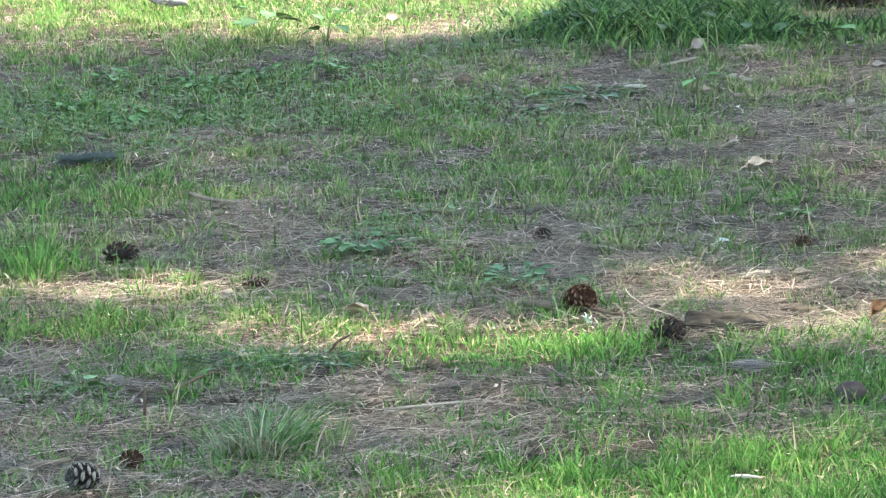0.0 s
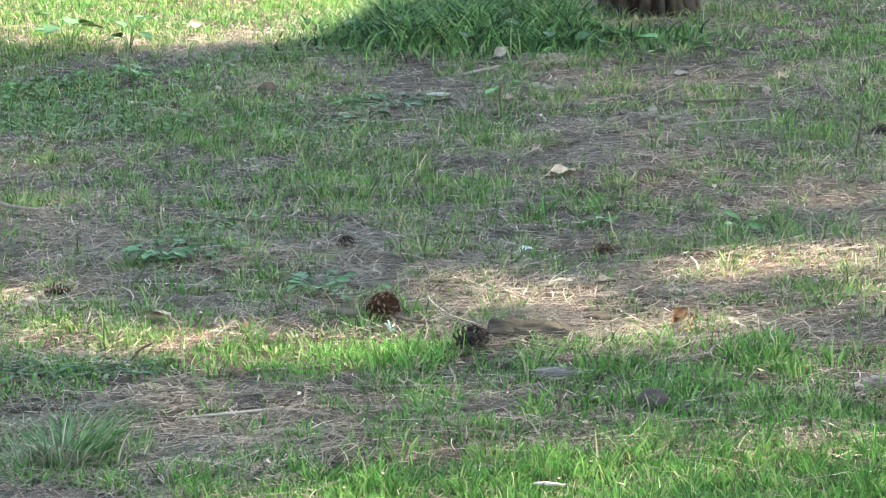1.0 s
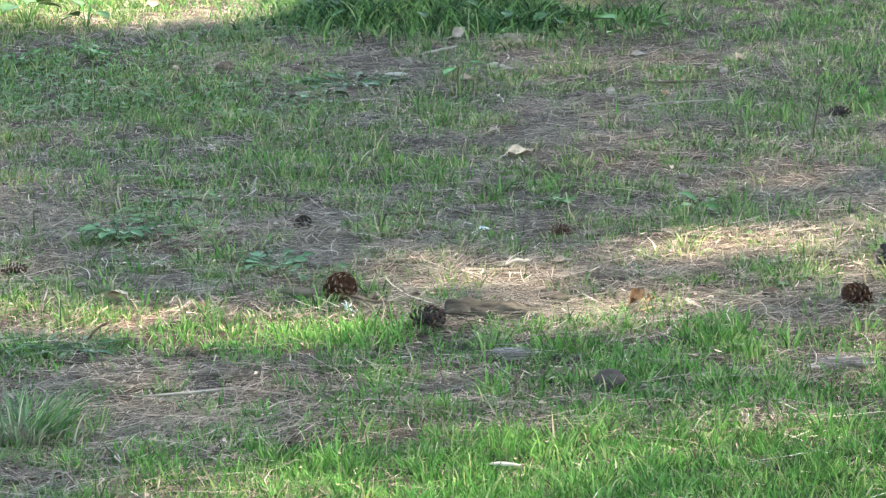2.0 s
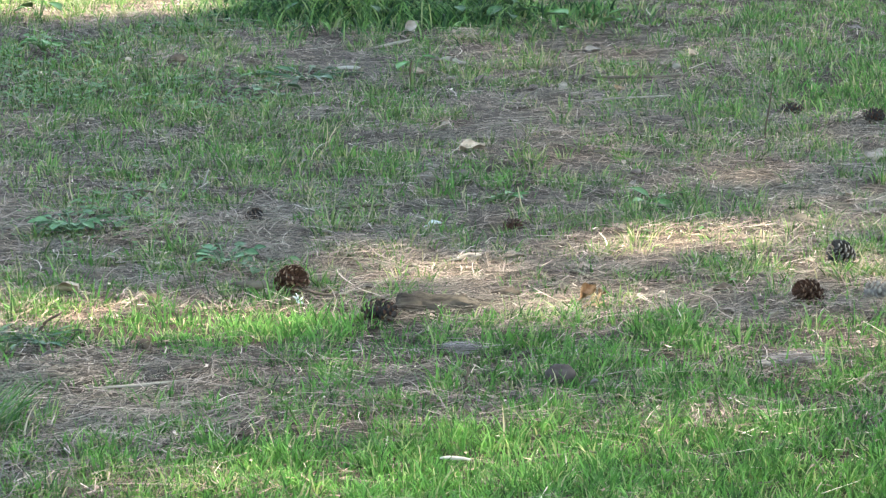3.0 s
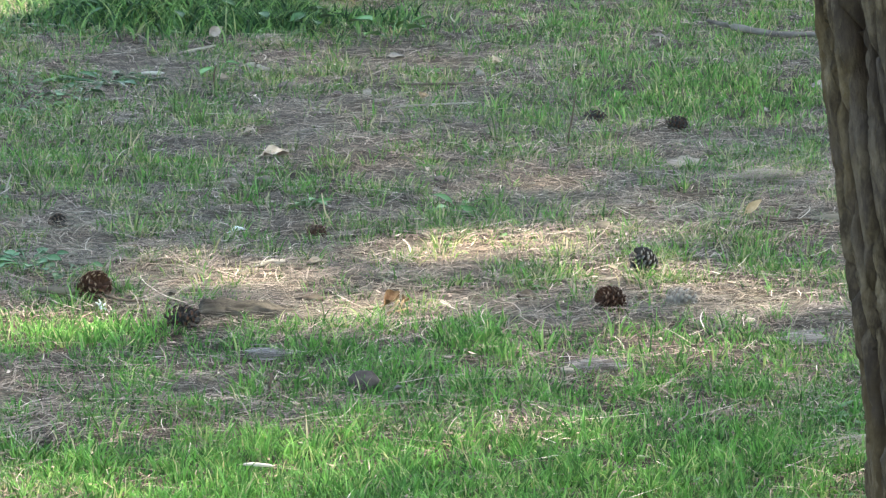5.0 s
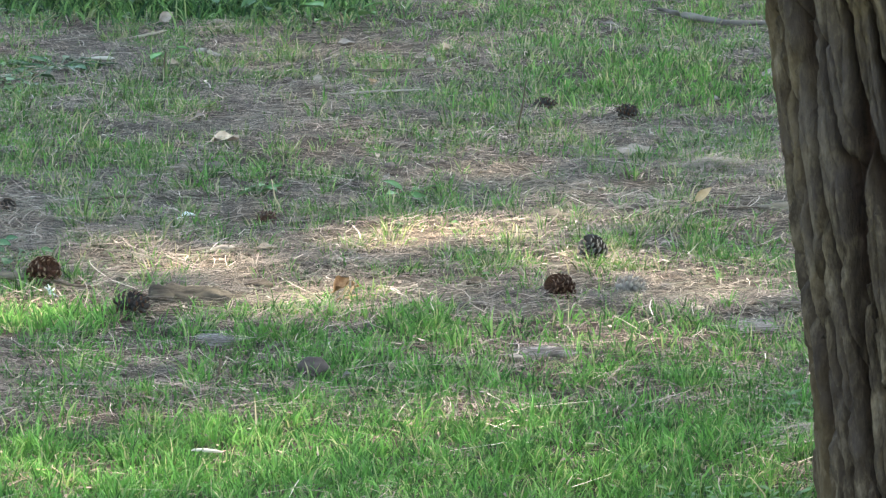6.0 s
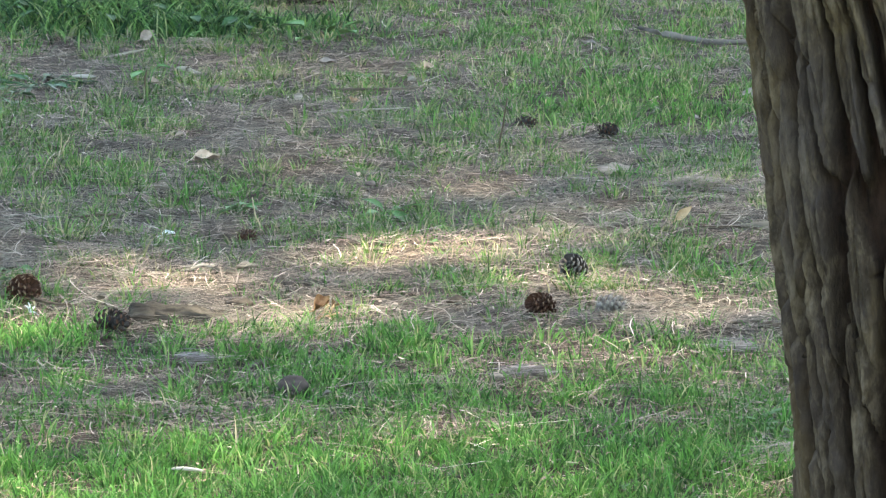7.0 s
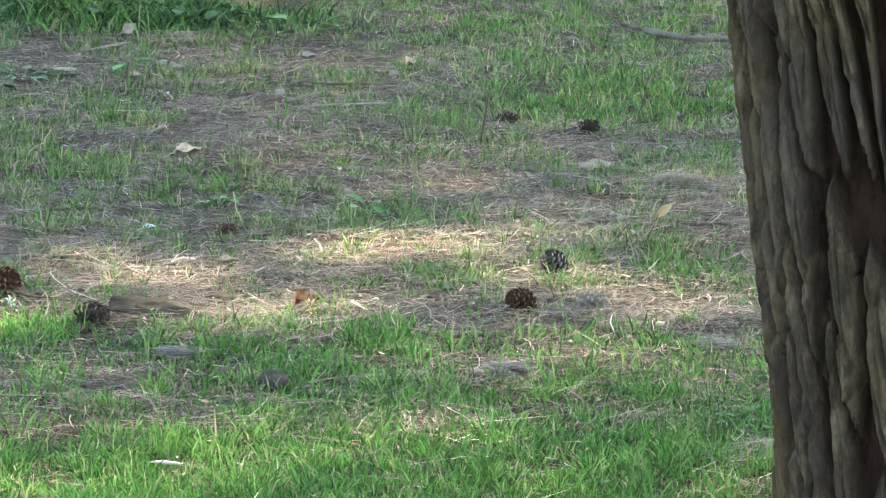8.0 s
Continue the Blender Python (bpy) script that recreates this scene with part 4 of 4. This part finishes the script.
weed("broad dark green weed leaves lying flat on litter", 0.27, 8.34, 5, 0.042, 0.036, 0.012, 2, stalk=1.1, mat=M_WEED_DARK)
weed("spreading rosette of long green weed leaves", 0.34, 8.52, 20, 0.050, 0.016, 0.012, 3, stalk=1.2, mat=M_WEED_DARK)
weed("low creeping weed with small round leaves", 0.12, 6.66, 24, 0.021, 0.018, 0.018, 4, stalk=1.9, mat=M_WEED_BLUE)
weed("small weed with pale green leaves beside a pine cone", 0.19, 6.60, 6, 0.026, 0.020, 0.018, 5, stalk=1.2, mat=M_WEED_BLUE)
weed("upright weed with three broad leaves by tall grass", 1.03, 9.02, 5, 0.060, 0.045, 0.045, 6, stalk=0.8)
weed("tall weed with broad leaves in sunlit grass", -0.42, 9.50, 7, 0.050, 0.036, 0.075, 7, stalk=0.8)
weed("weed with toothed leaves at the sunlit edge", -0.27, 9.42, 6, 0.046, 0.030, 0.06, 8, stalk=0.8)
weed("dark green weed pressed to the ground", 0.655, 7.12, 6, 0.045, 0.018, 0.014, 9)
weed("small weed sprouting from bare litter", -0.575, 5.95, 6, 0.034, 0.022, 0.02, 10, stalk=0.9)
weed("small round-leaved weed on a stalk", 0.575, 8.46, 3, 0.036, 0.034, 0.06, 11, stalk=0.4)
weed("low dark weed flat among grass blades", 0.93, 7.08, 6, 0.05, 0.016, 0.016, 12)
for wx, wy, seed in ((-0.34, 6.10, 13), (-0.27, 6.11, 14), (-0.21, 6.09, 15)):
    weed("flat feathery green weed lying in the straw", wx, wy, 26, 0.045, 0.007, 0.010, seed, stalk=0.9, mat=M_WEED_DARK)


for k, (wx, wy) in enumerate([(0.40, 9.36), (0.52, 9.28), (0.72, 9.26), (0.86, 9.22), (0.62, 9.42), (0.30, 9.45)]):
    weed("leafy dark green weed growing through tall grass", wx, wy, 9, 0.036, 0.026, 0.045, 30 + k, stalk=1.0, mat=M_WEED_DARK)
for k, (wx, wy) in enumerate([(-0.82, 8.55), (-0.68, 8.35), (-0.55, 8.75), (-0.42, 8.9), (-0.25, 8.95), (-0.75, 8.9)]):
    weed("low leafy weed spreading through the grass", wx, wy, 14, 0.024, 0.016, 0.025, 50 + k, stalk=1.4)


# ---- feather, sprig, tuft ----
feather = tagged(new("feather"), "small white down feather on the litter", "feather")
feather.matrix_basis = pose(0.509, 6.90, gz(0.509, 6.90) + 0.010, 20, -8, 10)
part("vane", leaf_mesh("vane", 0.026, 0.013, M_FEATHER, 0.25, 0.25, 0.8, wavy=0.03), feather, Matrix.Translation((-0.015, 0, 0)))
v, f = tube([(-0.022, 0, 0), (0, 0, 0.008), (0.015, 0, 0)], [0.0009, 0.0007, 0.0003], 5)
part("shaft", mesh_of("shaft", v, f, [M_FEATHER], True), feather)

feather = tagged(new("feather"), "tiny whitish down tuft on a twig", "feather")
feather.matrix_basis = pose(0.235, 6.31, gz(0.235, 6.31) + 0.014, 40, -30, 60)
for k in range(4):
    part("vane", leaf_mesh("vane", 0.019 - 0.002 * k, 0.0032, M_FEATHER, 0.3, 0.3, 0.8, wavy=0.06), feather, pose(-0.006, 0, 0.001 * k, 20 * k, -10 * k, 55 * k - 70))


def blades_at(name, x, y, count, spread, lo, hi, wide, mat, lean=(0.15, 0.9), seed=1, aim=None):
    g = np.random.default_rng(seed)
    px_, py_ = g.normal(0, spread, count), g.normal(0, spread, count)
    head = np.arctan2(py_, px_) + g.normal(0, 0.4, count) if aim is None else g.normal(aim, 0.5, count)
    base = np.stack([px_, py_, np.full(count, -0.004)], 1)
    return ribbons(name, base, head, g.uniform(*lean, count), g.uniform(lo, hi, count), g.uniform(wide * 0.6, wide * 1.2, count), 5, mat, 0.7)


tuft = tagged(new("grass_tuft"), "spiky grey-green grass tuft with straw-coloured dead blades", "grass tuft")
tuft.location = (-0.27, 5.53, gz(-0.27, 5.53))
tagged(part("foliage", blades_at("foliage", 0, 0, 170, 0.030, 0.05, 0.115, 0.0040, M_TUFT, (0.4, 0.97), 3), tuft), kind="stuff")
tagged(part("side_shoot", blades_at("side_shoot", 0, 0, 60, 0.016, 0.06, 0.13, 0.0034, M_GRASS, (0.6, 0.98), 8, 0.15), tuft, Matrix.Translation((0.03, 0.02, 0))), kind="stuff")
tagged(part("dead_skirt", blades_at("dead_skirt", 0, 0, 70, 0.022, 0.05, 0.11, 0.0028, M_STRAW, (0.8, 0.99), 12, -1.7), tuft, Matrix.Translation((-0.02, -0.01, 0)), "bleached dead blades"), kind="stuff")
tuft = tagged(new("grass_tuft"), "bright green upright grass tuft", "grass tuft")
tuft.location = (-0.735, 6.86, gz(-0.735, 6.86))
tagged(part("foliage", blades_at("foliage", 0, 0, 150, 0.035, 0.04, 0.09, 0.0034, M_GRASS, (0.2, 0.8), 4), tuft), kind="stuff")

for sx_, sy_, many in ((1.57, 7.30, 260), (1.30, 5.30, 200), (0.74, 9.02, 160), (0.55, 6.25, 60)):
    clump = tagged(new("straw_clump"), "matted hump of bleached dead grass", "straw", "humps of dead grass")
    clump.location = (sx_, sy_, gz(sx_, sy_))
    g = np.random.default_rng(int(sx_ * 100))
    ax_, ay_ = g.normal(0, 0.055, many), g.normal(0, 0.045, many)
    rise_ = 0.026 * np.exp(-(ax_ ** 2 + ay_ ** 2) / 0.004) * g.random(many) ** 0.6
    tagged(part("thatch", ribbons("thatch", np.stack([ax_, ay_, 0.004 + rise_], 1), g.normal(0.1, 0.55, many), g.normal(0, 0.4, many), g.uniform(0.04, 0.11, many),
                                  g.uniform(0.001, 0.0024, many), 4, M_STRAW, 1.2, True, False), clump), kind="stuff")

# torn grey bast lying flat in the lawn: a thin matted slab of fibres
for sx_, sy_, wide_, many in ((0.995, 5.84, 0.030, 220), (1.36, 5.97, 0.026, 160), (0.485, 5.96, 0.018, 110)):
    scrap = tagged(new("bark_scrap"), "flat grey fibrous scrap of bark pressed into the lawn", "bark", "grey bark scraps")
    scrap.location = (sx_, sy_, gz(sx_, sy_))
    g = np.random.default_rng(int(sx_ * 1000))
    ax_, ay_ = g.normal(0, wide_ * 0.7, many), g.normal(0, 0.018, many)
    tagged(part("fibre_mat", ribbons("fibre_mat", np.stack([ax_, ay_, 0.008 + 0.008 * g.random(many)], 1), g.normal(0.05, 0.18, many), g.normal(0, 0.2, many), g.uniform(0.02, 0.05, many),
                                  g.uniform(0.0015, 0.0035, many), 3, M_FIBRE, 1.2, True, False), scrap), kind="stuff")

sprig = tagged(new("conifer_sprig"), "dark blue-green conifer sprig lying on the grass", "sprig")
sprig.matrix_basis = pose(-0.722, 7.88, gz(-0.722, 7.88) + 0.016, 0, 0, 12)
v, f = tube([(-0.06, 0, 0), (0, 0.01, 0.006), (0.06, 0.0, 0)], [0.003, 0.0025, 0.0015], 6)
part("twig", mesh_of("twig", v, f, [M_TWIG], True), sprig)
g = np.random.default_rng(9)
cnt_ = 320
sx = g.uniform(-0.055, 0.06, cnt_)
part("needle_spray", ribbons("needle_spray", np.stack([sx, 0.008 - np.abs(sx) * 0.1 + g.normal(0, 0.020, cnt_), g.uniform(0.0, 0.012, cnt_)], 1), g.normal(0.25, 0.35, cnt_),
                             g.normal(0, 0.5, cnt_), g.uniform(0.03, 0.06, cnt_), np.full(cnt_, 0.0030), 3, M_SPRIG, 1.2, True, True), sprig)
